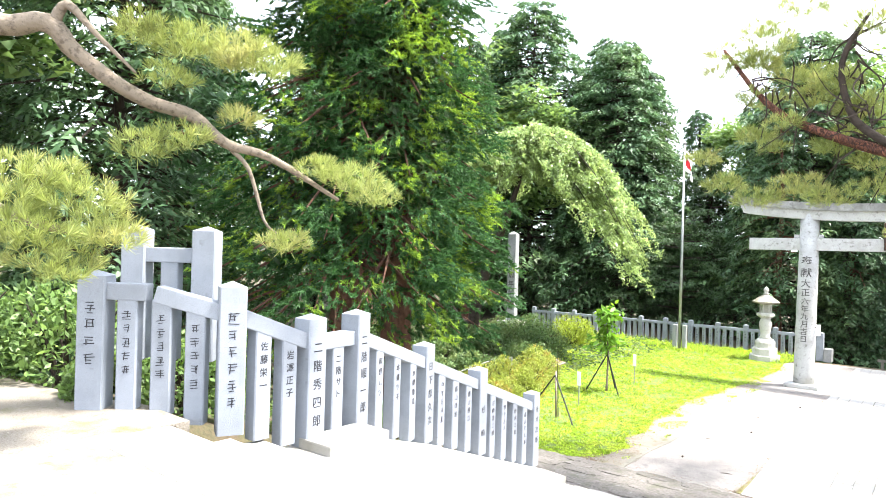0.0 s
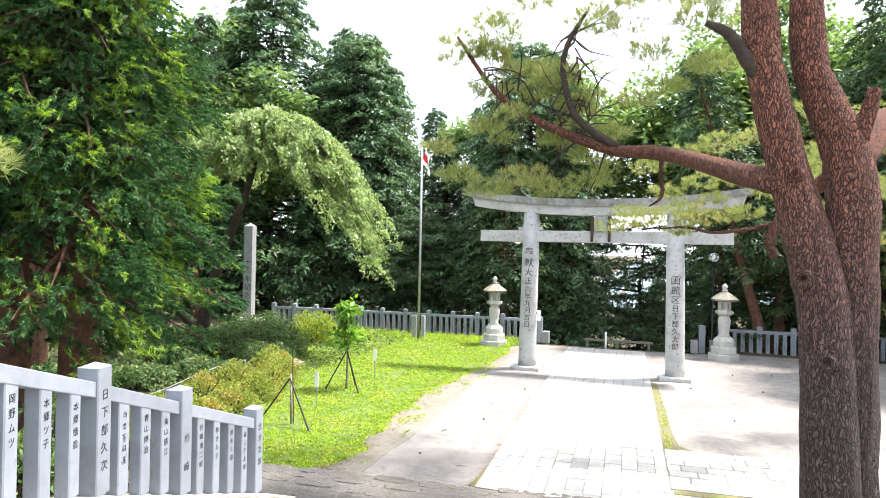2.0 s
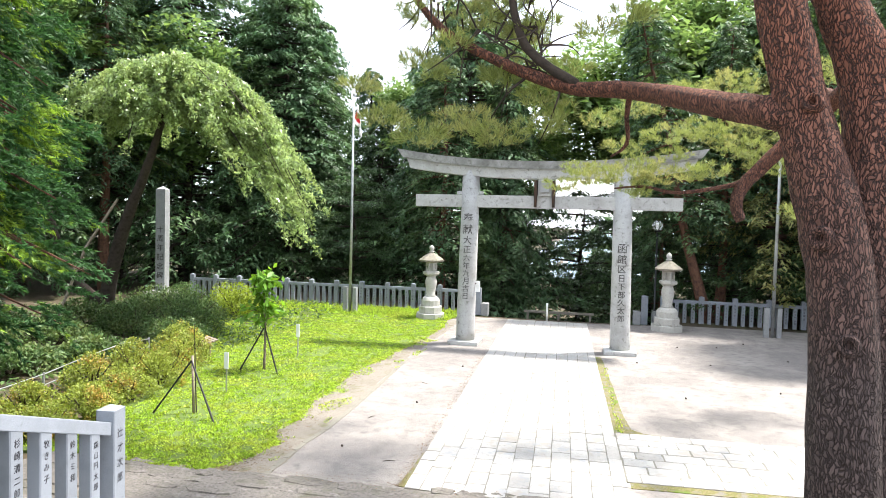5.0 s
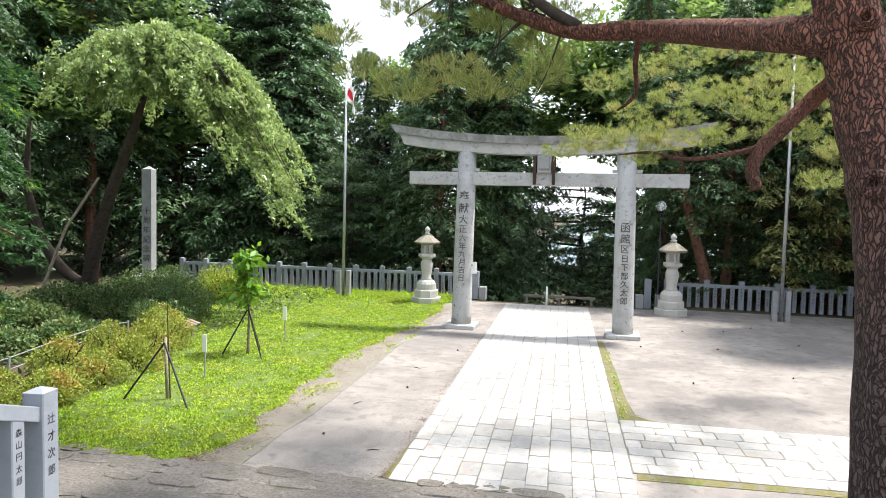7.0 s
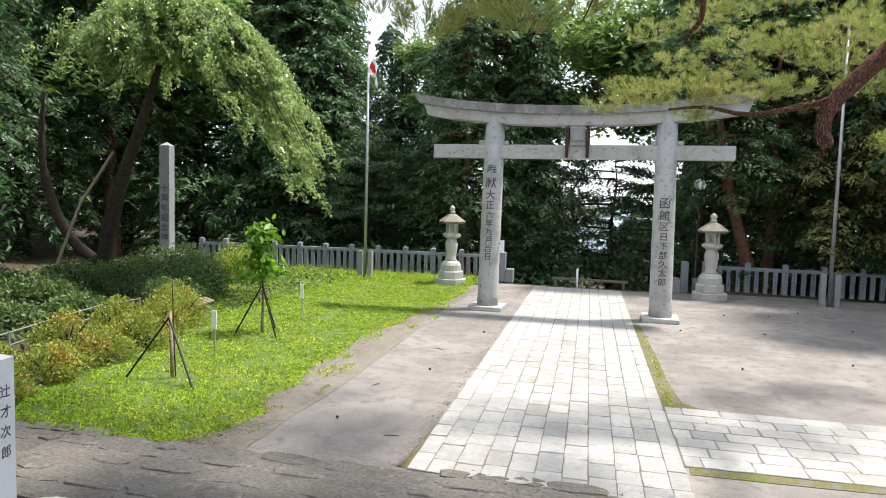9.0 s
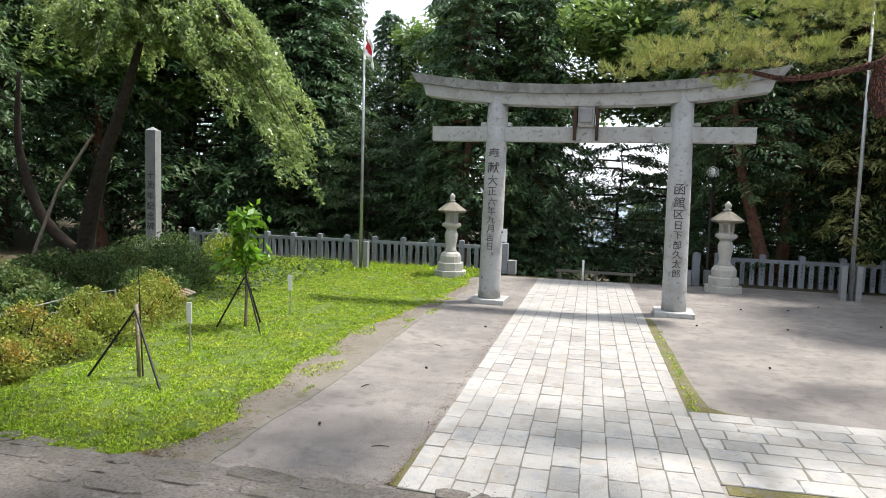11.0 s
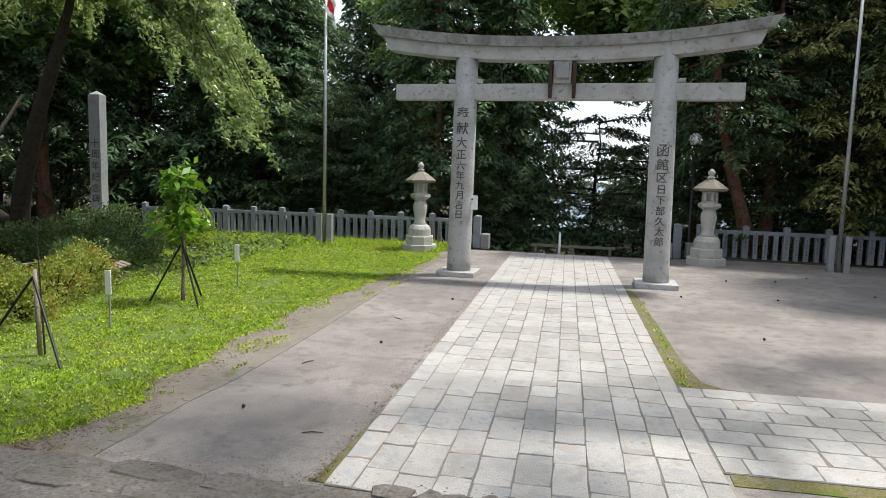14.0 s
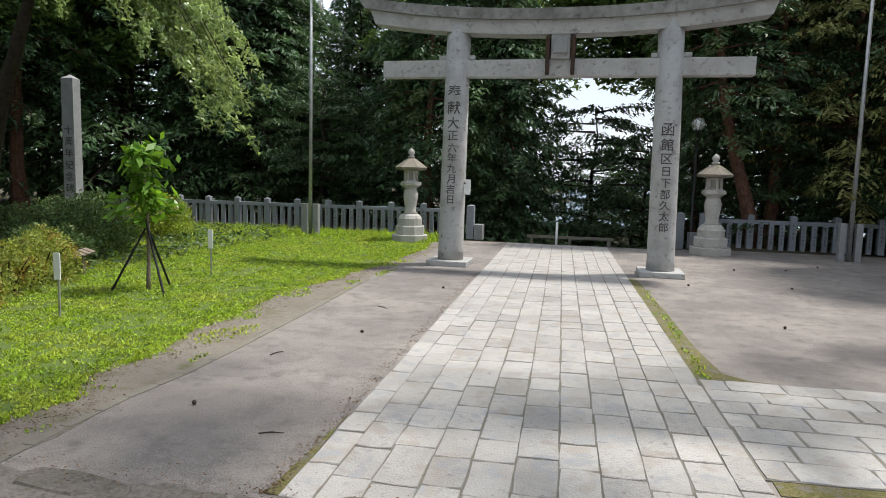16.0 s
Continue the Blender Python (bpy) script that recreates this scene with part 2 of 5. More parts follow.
# ---- mesh helpers ----
def link_mesh(name, me, material, parent=None, label="", smooth=False):
    me.materials.append(material)
    if smooth:
        me.polygons.foreach_set("use_smooth", [True] * len(me.polygons))
    ob = new(name, me)
    ob.parent = parent
    if label:
        ob["label"] = label
    return ob


def part(name, bm, material, parent=None, label="", smooth=False):
    me = bpy.data.meshes.new(name)
    bm.to_mesh(me)
    bm.free()
    return link_mesh(name, me, material, parent, label, smooth)


def empty(name, m, label, category, group="", kind=""):
    e = new(name)
    e.matrix_world = m
    e.empty_display_size = 0.2
    return tagged(e, label, category, group, kind)


def add_box(bm, size, m=Matrix(), bevel=0.0):
    r = bmesh.ops.create_cube(bm, size=1.0, matrix=m @ Matrix.Diagonal((*size, 1)))
    if bevel:
        es = list({e for v in r["verts"] for e in v.link_edges})
        bmesh.ops.bevel(bm, geom=es, offset=bevel, segments=2, profile=0.6, affect='EDGES')
    return bm


def box(size, m=Matrix(), bevel=0.0):
    return add_box(bmesh.new(), size, m, bevel)


def lathe(profile, seg=20, square=0.0, m=Matrix()):
    """Turns (radius, z) pairs round z; seg=4, 6 or 8 gives faceted work."""
    bm = bmesh.new()
    rings = []
    for r, z in profile:
        rings.append([bm.verts.new(m @ Vector((r * math.cos(2 * math.pi * (k + square) / seg), r * math.sin(2 * math.pi * (k + square) / seg), z))) for k in range(seg)])
    for a, b in zip(rings, rings[1:]):
        for k in range(seg):
            bm.faces.new((a[k], a[(k + 1) % seg], b[(k + 1) % seg], b[k]))
    bm.faces.new(list(reversed(rings[0])))
    bm.faces.new(rings[-1])
    return bm


def tube(bm, pts, radii, seg=8, rough=0.0, seed=0):
    """A tapered limb along pts."""
    rnd = random.Random(seed)
    rings = []
    pts = [Vector(p) for p in pts]
    side = None
    for i, (p, r) in enumerate(zip(pts, radii)):
        d = (pts[min(i + 1, len(pts) - 1)] - pts[max(i - 1, 0)]).normalized()
        if side is None:
            side = d.orthogonal().normalized()
        side = (side - d * side.dot(d)).normalized()
        up = d.cross(side)
        ring = []
        for k in range(seg):
            a = 2 * math.pi * k / seg
            q = r * (1 + rough * rnd.uniform(-1, 1))
            ring.append(bm.verts.new(p + (side * math.cos(a) + up * math.sin(a)) * q))
        rings.append(ring)
    for a, b in zip(rings, rings[1:]):
        for k in range(seg):
            bm.faces.new((a[k], a[(k + 1) % seg], b[(k + 1) % seg], b[k]))
    bm.faces.new(list(reversed(rings[0])))
    bm.faces.new(rings[-1])
    return bm


def smooth_line(pts, radii, step=4):
    """Catmull-Rom refinement of a limb."""
    P = [Vector(p) for p in pts]
    out, rr = [], []
    for i in range(len(P) - 1):
        a, b, c, d = P[max(i - 1, 0)], P[i], P[i + 1], P[min(i + 2, len(P) - 1)]
        for k in range(step):
            t = k / step
            out.append(0.5 * ((2 * b) + (c - a) * t + (2 * a - 5 * b + 4 * c - d) * t * t + (3 * b - a - 3 * c + d) * t ** 3))
            rr.append(radii[i] * (1 - t) + radii[i + 1] * t)
    return out + [P[-1]], rr + [radii[-1]]


def quads_mesh(name, C, U, V):
    """A mesh of loose quads with centres C and half-axes U, V (n x 3 each): rhombic leaves."""
    n = len(C)
    v = np.empty((n, 4, 3))
    v[:, 0], v[:, 1], v[:, 2], v[:, 3] = C - U, C - V, C + U, C + V
    me = bpy.data.meshes.new(name)
    me.vertices.add(n * 4)
    me.vertices.foreach_set("co", v.reshape(-1))
    me.loops.add(n * 4)
    me.loops.foreach_set("vertex_index", np.arange(n * 4))
    me.polygons.add(n)
    me.polygons.foreach_set("loop_start", np.arange(n) * 4)
    me.polygons.foreach_set("loop_total", np.full(n, 4))
    me.update(calc_edges=True)
    me.validate()
    return me


def tris_mesh(name, C, U, V):
    """Loose pointed leaves, one triangle each."""
    n = len(C)
    v = np.empty((n, 3, 3))
    v[:, 0], v[:, 1], v[:, 2] = C - U + V, C - U - V, C + U
    me = bpy.data.meshes.new(name)
    me.vertices.add(n * 3)
    me.vertices.foreach_set("co", v.reshape(-1))
    me.loops.add(n * 3)
    me.loops.foreach_set("vertex_index", np.arange(n * 3))
    me.polygons.add(n)
    me.polygons.foreach_set("loop_start", np.arange(n) * 3)
    me.polygons.foreach_set("loop_total", np.full(n, 3))
    me.update(calc_edges=True)
    me.validate()
    return me


def units(rng, n):
    d = rng.normal(size=(n, 3))
    return d / np.linalg.norm(d, axis=1, keepdims=True)


def leaf_axes(rng, D, length, width, flat=0.5):
    """Leaf axes along directions D, blades lying mostly level with some twist."""
    n = len(D)
    s = np.cross(D, np.array([0, 0, 1.0]) + units(rng, n) * flat * 1.6)
    s /= np.linalg.norm(s, axis=1, keepdims=True) + 1e-9
    k = rng.uniform(0.7, 1.25, size=(n, 1))
    return D * length * k * 0.5, s * width * k * 0.5

# ---- ground ----
TERRACE, STAIR_TOP, STAIR_FOOT = 3.36, 3.0, 12.9
STEPS = 20
RISE, TREAD = TERRACE / STEPS, (STAIR_FOOT - STAIR_TOP) / STEPS


def ramp(y):
    return TERRACE * min(1.0, max(0.0, (STAIR_FOOT - y) / (STAIR_FOOT - STAIR_TOP)))


def sstep(a, b, v):
    t = min(1.0, max(0.0, (v - a) / (b - a)))
    return t * t * (3 - 2 * t)


def height(x, y):
    z = ramp(y)
    if x < -5.9:
        k = sstep(-5.9, -6.4, x)
        z = z * (1 - k) + k * TERRACE * min(1.0, max(0.0, (12.3 - y) / 9.3))
    if -6.2 < x < 1.45:
        z -= 0.45 * sstep(-6.2, -5.7, x) * (1 - sstep(1.2, 1.45, x)) * sstep(3.3, 4.3, y) * (1 - sstep(11.8, 12.8, y))
    # hollow with a dry ditch below the cedars
    left = sstep(-8.0, -11.5, x) * (1 - sstep(14.5, 19.0, y)) * sstep(2.0, 6.0, y)
    z = z * (1 - left) + left * (-0.9 + 0.25 * noise.noise((x * 0.3, y * 0.3, 0)))
    # woodland floor rises to the left and falls away past the crest
    z += 0.03 * max(0.0, -x - 24)
    if -9 < x < 4.0:
        z -= 5.0 * sstep(35.9, 48.0, y)
    z -= 7.0 * sstep(42.0, 120.0, y)
    if y > 37.5 or x < -14:
        z += 0.12 * noise.noise((x * 0.35, y * 0.35, 3.0))
    return z - 0.03


def ground_sheet():
    def axis(lo, hi, step, far):
        a = [lo + step * i for i in range(int((hi - lo) / step) + 1)]
        s = step
        while a[-1] < far:
            s *= 1.35
            a.append(a[-1] + s)
        s = step
        while a[0] > -far:
            s *= 1.35
            a.insert(0, a[0] - s)
        return a
    xs, ys = axis(-26, 16, 0.6, 1500), axis(-8, 56, 0.6, 1500)
    verts = [(x, y, height(x, y)) for y in ys for x in xs]
    w = len(xs)
    faces = [(j * w + i, j * w + i + 1, j * w + w + i + 1, j * w + w + i) for j in range(len(ys) - 1) for i in range(w - 1)]
    me = bpy.data.meshes.new("ground")
    me.from_pydata(verts, [], faces)
    return tagged(link_mesh("ground", me, SOIL, smooth=True), "dark brown woodland soil with moss and needles", "ground", kind="structure")


ground_sheet()


def flat_area(name, outline, z, material, label, category, wobble=0.0, drop=0.06, fall=None):
    """A thin slab with an uneven outline on the level ground."""
    pts = []
    n = len(outline)
    for i in range(n):
        a, b = Vector(outline[i]), Vector(outline[(i + 1) % n])
        m = max(1, int((b - a).length / 0.35)) if wobble else 1
        for k in range(m):
            p = a.lerp(b, k / m)
            if wobble:
                p += Vector((noise.noise((p.x * 0.8, p.y * 0.8, 1)), noise.noise((p.x * 0.8, p.y * 0.8, 7)))) * wobble
                p += Vector((noise.noise((p.x * 4, p.y * 4, 1)), noise.noise((p.x * 4, p.y * 4, 7)))) * wobble * 0.35
            pts.append(p)
    bm = bmesh.new()
    top = [bm.verts.new((p.x, p.y, z)) for p in pts]
    low = [bm.verts.new((p.x, p.y, z - drop)) for p in pts]
    bm.faces.new(top)
    for i in range(len(pts)):
        j = (i + 1) % len(pts)
        bm.faces.new((top[j], top[i], low[i], low[j]))
    bm.normal_update()
    bmesh.ops.triangulate(bm, faces=[f for f in bm.faces if len(f.verts) > 4], ngon_method='EAR_CLIP')
    for f in bm.faces:
        f.normal_update()
        if abs(f.normal.z) > 0.5 and f.normal.z < 0:
            f.normal_flip()
    return tagged(part(name, bm, material), label, category, kind="structure")


def path_left(y):
    return -3.42 - 0.0395 * (y - 14.77)


def path_right(y):
    return 0.37 - 0.046 * (y - 15.82)


PATH_Y0, PATH_Y1 = 14.75, 35.4
flat_area("pavement", [(-7.6, 13.5), (24, 13.5), (24, 36.6), (3.6, 36.6), (1.0, 35.7), (-6.0, 35.6), (-7.2, 34.0), (-7.3, 26.0), (-7.3, 20.0)], 0.0, ASPHALT, "worn grey asphalt yard with fine gravel", "pavement", 0.0)
flat_area("verge", [(-5.93, 14.5), (-6.02, 16.4), (-5.98, 18.0), (-6.06, 19.6), (-6.16, 21.3), (-6.28, 23.3), (-6.36, 25.7), (-6.3, 29.0), (-6.3, 34.0), (-7.8, 34.5), (-7.9, 25.0), (-8.2, 16.0), (-8.0, 14.5)], 0.006, SAND, "bare sandy strip along the lawn", "verge", 0.14)
LAWN_EDGE = [(-9.3, 14.45), (-7.0, 14.48), (-6.68, 15.25), (-6.46, 16.15), (-6.95, 16.9), (-6.74, 17.95), (-7.12, 19.3), (-7.03, 20.4), (-7.3, 22.6), (-7.03, 24.75), (-6.74, 27.9), (-6.6, 32.0), (-6.9, 34.0), (-6.3, 37.0)]


def lawn_x(y):
    """Where the grass ends towards the yard."""
    return float(np.interp(y, [p[1] for p in LAWN_EDGE], [p[0] for p in LAWN_EDGE]))


flat_area("lawn", [(x - 0.22, y) for x, y in LAWN_EDGE] + [(-23, 37.0), (-19.5, 30), (-14.5, 26.5), (-12.4, 22), (-11.3, 18), (-11.6, 14.4)], 0.010, LAWN, "sunlit green lawn with bare edges", "lawn", 0.2)


def upper_terrace():
    return flat_area("terrace", [(-30, -25), (14, -25), (14, 3.0), (1.4, 3.02), (-4.62, 3.02), (-4.64, 3.3), (-5.4, 3.3), (-6.2, 3.05), (-9, 2.6), (-30, 2.0)], TERRACE + 0.005, SAND, "pale sandy terrace of trodden gravel", "terrace", 0.0, 0.3)


upper_terrace()


# ---- stairs ----
def stairs():
    top = empty("stairs", pose(0, 0, 0), "wide pale stone stairs with long shallow treads", "stairs", kind="structure")
    rnd = random.Random(5)
    for i in range(-1, STEPS):
        y0 = STAIR_TOP + TREAD * i
        z = TERRACE - RISE * (i + 1) + (0.012 if i < 0 else 0)
        if z < 0.02:
            break
        x = -4.6 - 0.13 * (y0 - 4.0) - rnd.uniform(0, 0.3)
        while x < 1.4:
            w = min(rnd.uniform(1.0, 1.6), 1.45 - x)
            if w < 0.3:
                w = 1.45 - x
            part("step", box((w - 0.012, TREAD + 0.10, 0.26), pose(x + w / 2, y0 + TREAD / 2 + 0.05, z - 0.13 + rnd.uniform(-0.004, 0.004)), 0.012), STEP_STONE, top)
            x += w + 0.001
    return top


stairs()


# ---- gate ----
def torii():
    cx, cy = -2.17, 28.65
    g = empty("torii", pose(cx, cy, 0), "large weathered grey granite torii gate with carved pillars", "torii gate")
    for s in (-1, 1):
        x = s * 2.86
        part("plinth", box((1.15, 1.15, 0.16), pose(x, 0, 0.07), 0.03), TORII_STONE, g, "square stone plinth")
        bm = bmesh.new()
        rings = [(0.0, 0.365), (0.3, 0.355), (3.0, 0.345), (6.45, 0.325)]
        tube(bm, [(x - s * 0.08 * z / 6.3, 0, z + 0.14) for z, r in rings], [r for z, r in rings], 40)
        part("pillar", bm, TORII_STONE, g, "round granite pillar with an incised inscription", True)
        part("wedge", box((1.0, 0.16, 0.12), pose(x - s * 0.05, 0, 5.73), 0.015), TORII_STONE, g)
    part("tie_beam", box((9.72, 0.36, 0.46), pose(-0.03, 0, 5.42), 0.02), TORII_STONE, g, "straight stone tie beam")

    def curved(z0, z1, half, lean, depth, lift):
        """A beam whose ends rise and slant outwards."""
        bm = bmesh.new()
        N = 24
        prev = None
        for i in range(N + 1):
            u = -1 + 2 * i / N
            ring = []
            for y, z, h in ((-depth, z0, half), (depth, z0, half), (depth + 0.04, z1, half + lean), (-depth - 0.04, z1, half + lean)):
                ring.append(bm.verts.new((u * h, y, z + lift * (abs(u * h) / 5.4) ** 2.2)))
            if prev:
                for k2 in range(4):
                    bm.faces.new((prev[k2], prev[(k2 + 1) % 4], ring[(k2 + 1) % 4], ring[k2]))
            else:
                bm.faces.new(list(reversed(ring)))
            prev = ring
        bm.faces.new(prev)
        bmesh.ops.recalc_face_normals(bm, faces=bm.faces)
        return bm
    part("lower_lintel", curved(6.27, 6.62, 5.10, 0.14, 0.30, 0.42), TORII_STONE, g, "stone lintel curving up at its ends")
    part("top_lintel", curved(6.622, 6.90, 5.38, 0.22, 0.42, 0.42), TORII_CAP, g, "stained top lintel with upswept ends")
    part("centre_strut", box((0.5, 0.42, 0.64), pose(0, -0.05, 5.96), 0.02), TORII_STONE, g)
    part("centre_tablet", box((0.36, 0.08, 0.40), pose(0, -0.3, 5.98), 0.01), GRANITE, g, "pale blank stone tablet")
    for s in (-1, 1):
        part("tablet_bracket", box((0.1, 0.5, 0.98), pose(s * 0.33, -0.1, 5.72), 0.01), RUSTED, g, "rust-stained iron bracket")
    return g


gate = torii()


# ---- lanterns ----
def lantern(m, label):
    g = empty("stone_lantern", m, label, "stone lantern", "stone lanterns beside the gate")
    q = math.pi
    part("base", lathe([(0.82, 0.0), (0.82, 0.24), (0.80, 0.26), (0.64, 0.26), (0.64, 0.30)], 8, 0.5), LANTERN_STONE, g)
    part("lower_plinth", lathe([(0.66, 0.28), (0.66, 0.56), (0.63, 0.60)], 8, 0.5), LANTERN_STONE, g)
    part("upper_plinth", lathe([(0.52, 0.60), (0.52, 0.86), (0.44, 0.98), (0.34, 1.04)], 16), LANTERN_STONE, g, smooth=False)
    part("shaft", lathe([(0.27, 1.03), (0.30, 1.08), (0.24, 1.16), (0.26, 1.35), (0.31, 1.62), (0.32, 1.78), (0.27, 1.93), (0.24, 1.98), (0.31, 2.03)], 20), LANTERN_STONE, g, smooth=True)
    part("platform", lathe([(0.30, 2.02), (0.46, 2.12), (0.46, 2.22), (0.36, 2.26)], 6), LANTERN_STONE, g)
    fb = bmesh.new()
    for k in range(6):
        a = q / 3 * k
        add_box(fb, (0.09, 0.09, 0.42), pose(0.27 * math.cos(a), 0.27 * math.sin(a), 2.46, 0, 0, math.degrees(a)))
    add_box(fb, (0.30, 0.30, 0.40), pose(0, 0, 2.46))
    for k in range(6):
        a = q / 3 * (k + 0.5)
        for z in (2.28, 2.63):
            add_box(fb, (0.05, 0.27, 0.09), pose(0.235 * math.cos(a), 0.235 * math.sin(a), z, 0, 0, math.degrees(a)))
    part("fire_box", fb, LANTERN_STONE, g, "six-sided fire box with dark openings")
    part("roof", lathe([(0.34, 2.66), (0.66, 2.70), (0.70, 2.78), (0.52, 2.90), (0.30, 3.04), (0.14, 3.12), (0.12, 3.14)], 6), MOSSY_STONE, g, "mossy six-sided stone roof")
    part("finial", lathe([(0.09, 3.12), (0.15, 3.16), (0.15, 3.20), (0.08, 3.23), (0.14, 3.30), (0.14, 3.38), (0.06, 3.46), (0.01, 3.50)], 14), LANTERN_STONE, g, smooth=True)
    return g


lantern(pose(-7.85, 34.5, 0, 0, 0, 10) @ Matrix.Diagonal((0.86, 0.86, 1, 1)), "pale stone lantern standing on the lawn before the fence")
lantern(pose(2.95, 34.9, 0, 0, 0, 40) @ Matrix.Diagonal((0.88, 0.88, 1, 1)), "weathered stone lantern standing on the asphalt yard")


# ---- fences ----
def post_mesh(w, d, h, tip=0.05):
    bm = bmesh.new()
    r = [bm.verts.new((x * w / 2, y * d / 2, 0)) for x, y in ((-1, -1), (1, -1), (1, 1), (-1, 1))]
    s = [bm.verts.new((x * w / 2, y * d / 2, h - tip)) for x, y in ((-1, -1), (1, -1), (1, 1), (-1, 1))]
    t = bm.verts.new((0, 0, h))
    bm.faces.new(list(reversed(r)))
    for k in range(4):
        bm.faces.new((r[k], r[(k + 1) % 4], s[(k + 1) % 4], s[k]))
        bm.faces.new((s[k], s[(k + 1) % 4], t))
    es = [e for e in bm.edges if e.verts[0].co.z != e.verts[1].co.z and t not in e.verts]
    bmesh.ops.bevel(bm, geom=es, offset=0.012, segments=1, affect='EDGES')
    me = bpy.data.meshes.new("post")
    bm.to_mesh(me)
    bm.free()
    me.materials.append(FENCE_STONE)
    return me


def put(name, me, parent, m, label=""):
    ob = new(name, me)
    ob.parent = parent
    ob.matrix_local = m
    if label:
        ob["label"] = label
    return ob


def fence_run(pts, label, between, post=(0.235, 0.235, 1.35), slat=(0.175, 0.15), rail_z=1.05, group="", knees=None):
    """A stone fence through the posts pts (x, y, base z); between slats in each bay."""
    f = empty("stone_fence", pose(0, 0, 0), label, "fence", group)
    pm = post_mesh(*post)
    made, slats = [], []
    knees = knees or {}
    for i, p in enumerate(pts):
        a = pts[max(i - 1, 0)]
        b = pts[min(i + 1, len(pts) - 1)]
        yaw = math.degrees(math.atan2(b[1] - a[1], b[0] - a[0]))
        made.append(put("post", pm, f, pose(*p, 0, 0, yaw)))
    sm = post_mesh(slat[0], slat[1], rail_z - 0.03, 0.004)
    for i, (a, b) in enumerate(zip(pts, pts[1:])):
        A, B = Vector(a), Vector(b)
        d = B - A
        yaw = math.degrees(math.atan2(d.y, d.x))
        n = between[i % len(between)]
        line = [(0.0, A.z), (1.0, B.z)]
        if i in knees:
            line = [(0.0, A.z + knees[i][0]), knees[i][1:], (1.0, B.z)]
        for (u0, z0), (u1, z1) in zip(line, line[1:]):
            a2, b2 = A.lerp(B, u0), A.lerp(B, u1)
            a2.z, b2.z = z0 + rail_z, z1 + rail_z
            d2 = b2 - a2
            pitch = -math.degrees(math.atan2(d2.z, math.hypot(d2.x, d2.y)))
            trim = post[0] * (0.7 if len(line) == 2 else 0.3)
            part("rail", box((d2.length - trim, 0.16, 0.15), pose(*((a2 + b2) / 2), 0, pitch, yaw), 0.01), FENCE_STONE, f)
        for k in range(n):
            u = (k + 1) / (n + 1)
            q = A.lerp(B, u)
            z = float(np.interp(u, [v[0] for v in line], [v[1] for v in line]))
            slats.append(put("slat", sm, f, pose(q.x, q.y, z, 0, 0, yaw)))
    return f, made, slats


NEAR_POSTS = [(-5.62, 2.94, 3.23), (-4.75, 3.74, 3.16), (-4.76, 4.64, 2.82), (-4.86, 5.34, 2.82), (-5.42, 7.11, 2.25), (-5.62, 8.62, 1.71), (-5.90, 10.64, 1.0)]
near_fence, near_posts, near_slats = fence_run(NEAR_POSTS, "grey stone balustrade with inscribed posts beside the stairs", [3, 2, 1, 3, 3, 4], knees={0: (0.12, 0.42, 3.34)})
fence_run([(-5.66, 4.02, 3.66), (-6.2, 3.57, 3.66)], "pale stone fence standing behind the terrace balustrade", [1])


def cheek():
    """The sloping side stone of the stairs under the balustrade."""
    c = empty("stair_cheek", pose(0, 0, 0), "pale stone side slab under the balustrade", "stair cheek", kind="structure")
    run = [Vector((-4.75, 4.55, 2.82))] + [Vector(p) + Vector((0.02, 0, 0.0)) for p in NEAR_POSTS[3:]] + [Vector((-5.98, 11.6, 0.62))]
    for a, b in zip(run, run[1:]):
        d = b - a
        yaw = math.degrees(math.atan2(d.y, d.x))
        pitch = -math.degrees(math.atan2(d.z, math.hypot(d.x, d.y)))
        m = pose(*((a + b) / 2 - Vector((0, 0, 0.20))), 0, pitch, yaw)
        part("slab", box((d.length - 0.01, 0.54, 0.34), m, 0.02), STEP_STONE, c)
    part("end_block", box((0.46, 0.82, 0.36), pose(-4.53, 4.93, 2.78, 0, 0, 2), 0.02), STEP_STONE, c)


cheek()


def far_y(x):
    return 37.55 + 0.03 * (x + 7)


far_fence, far_posts, far_slats = fence_run([(-22.3 + 1.42 * i, far_y(-22.3 + 1.42 * i), 0.0) for i in range(12)], "blue-grey stone fence along the lawn", [3], group="boundary fences")
right_fence, right_posts, right_slats = fence_run([(3.3 + 1.5 * i, 37.6, 0.0) for i in range(12)], "shaded stone fence with inscribed slats behind the yard", [3], group="boundary fences")

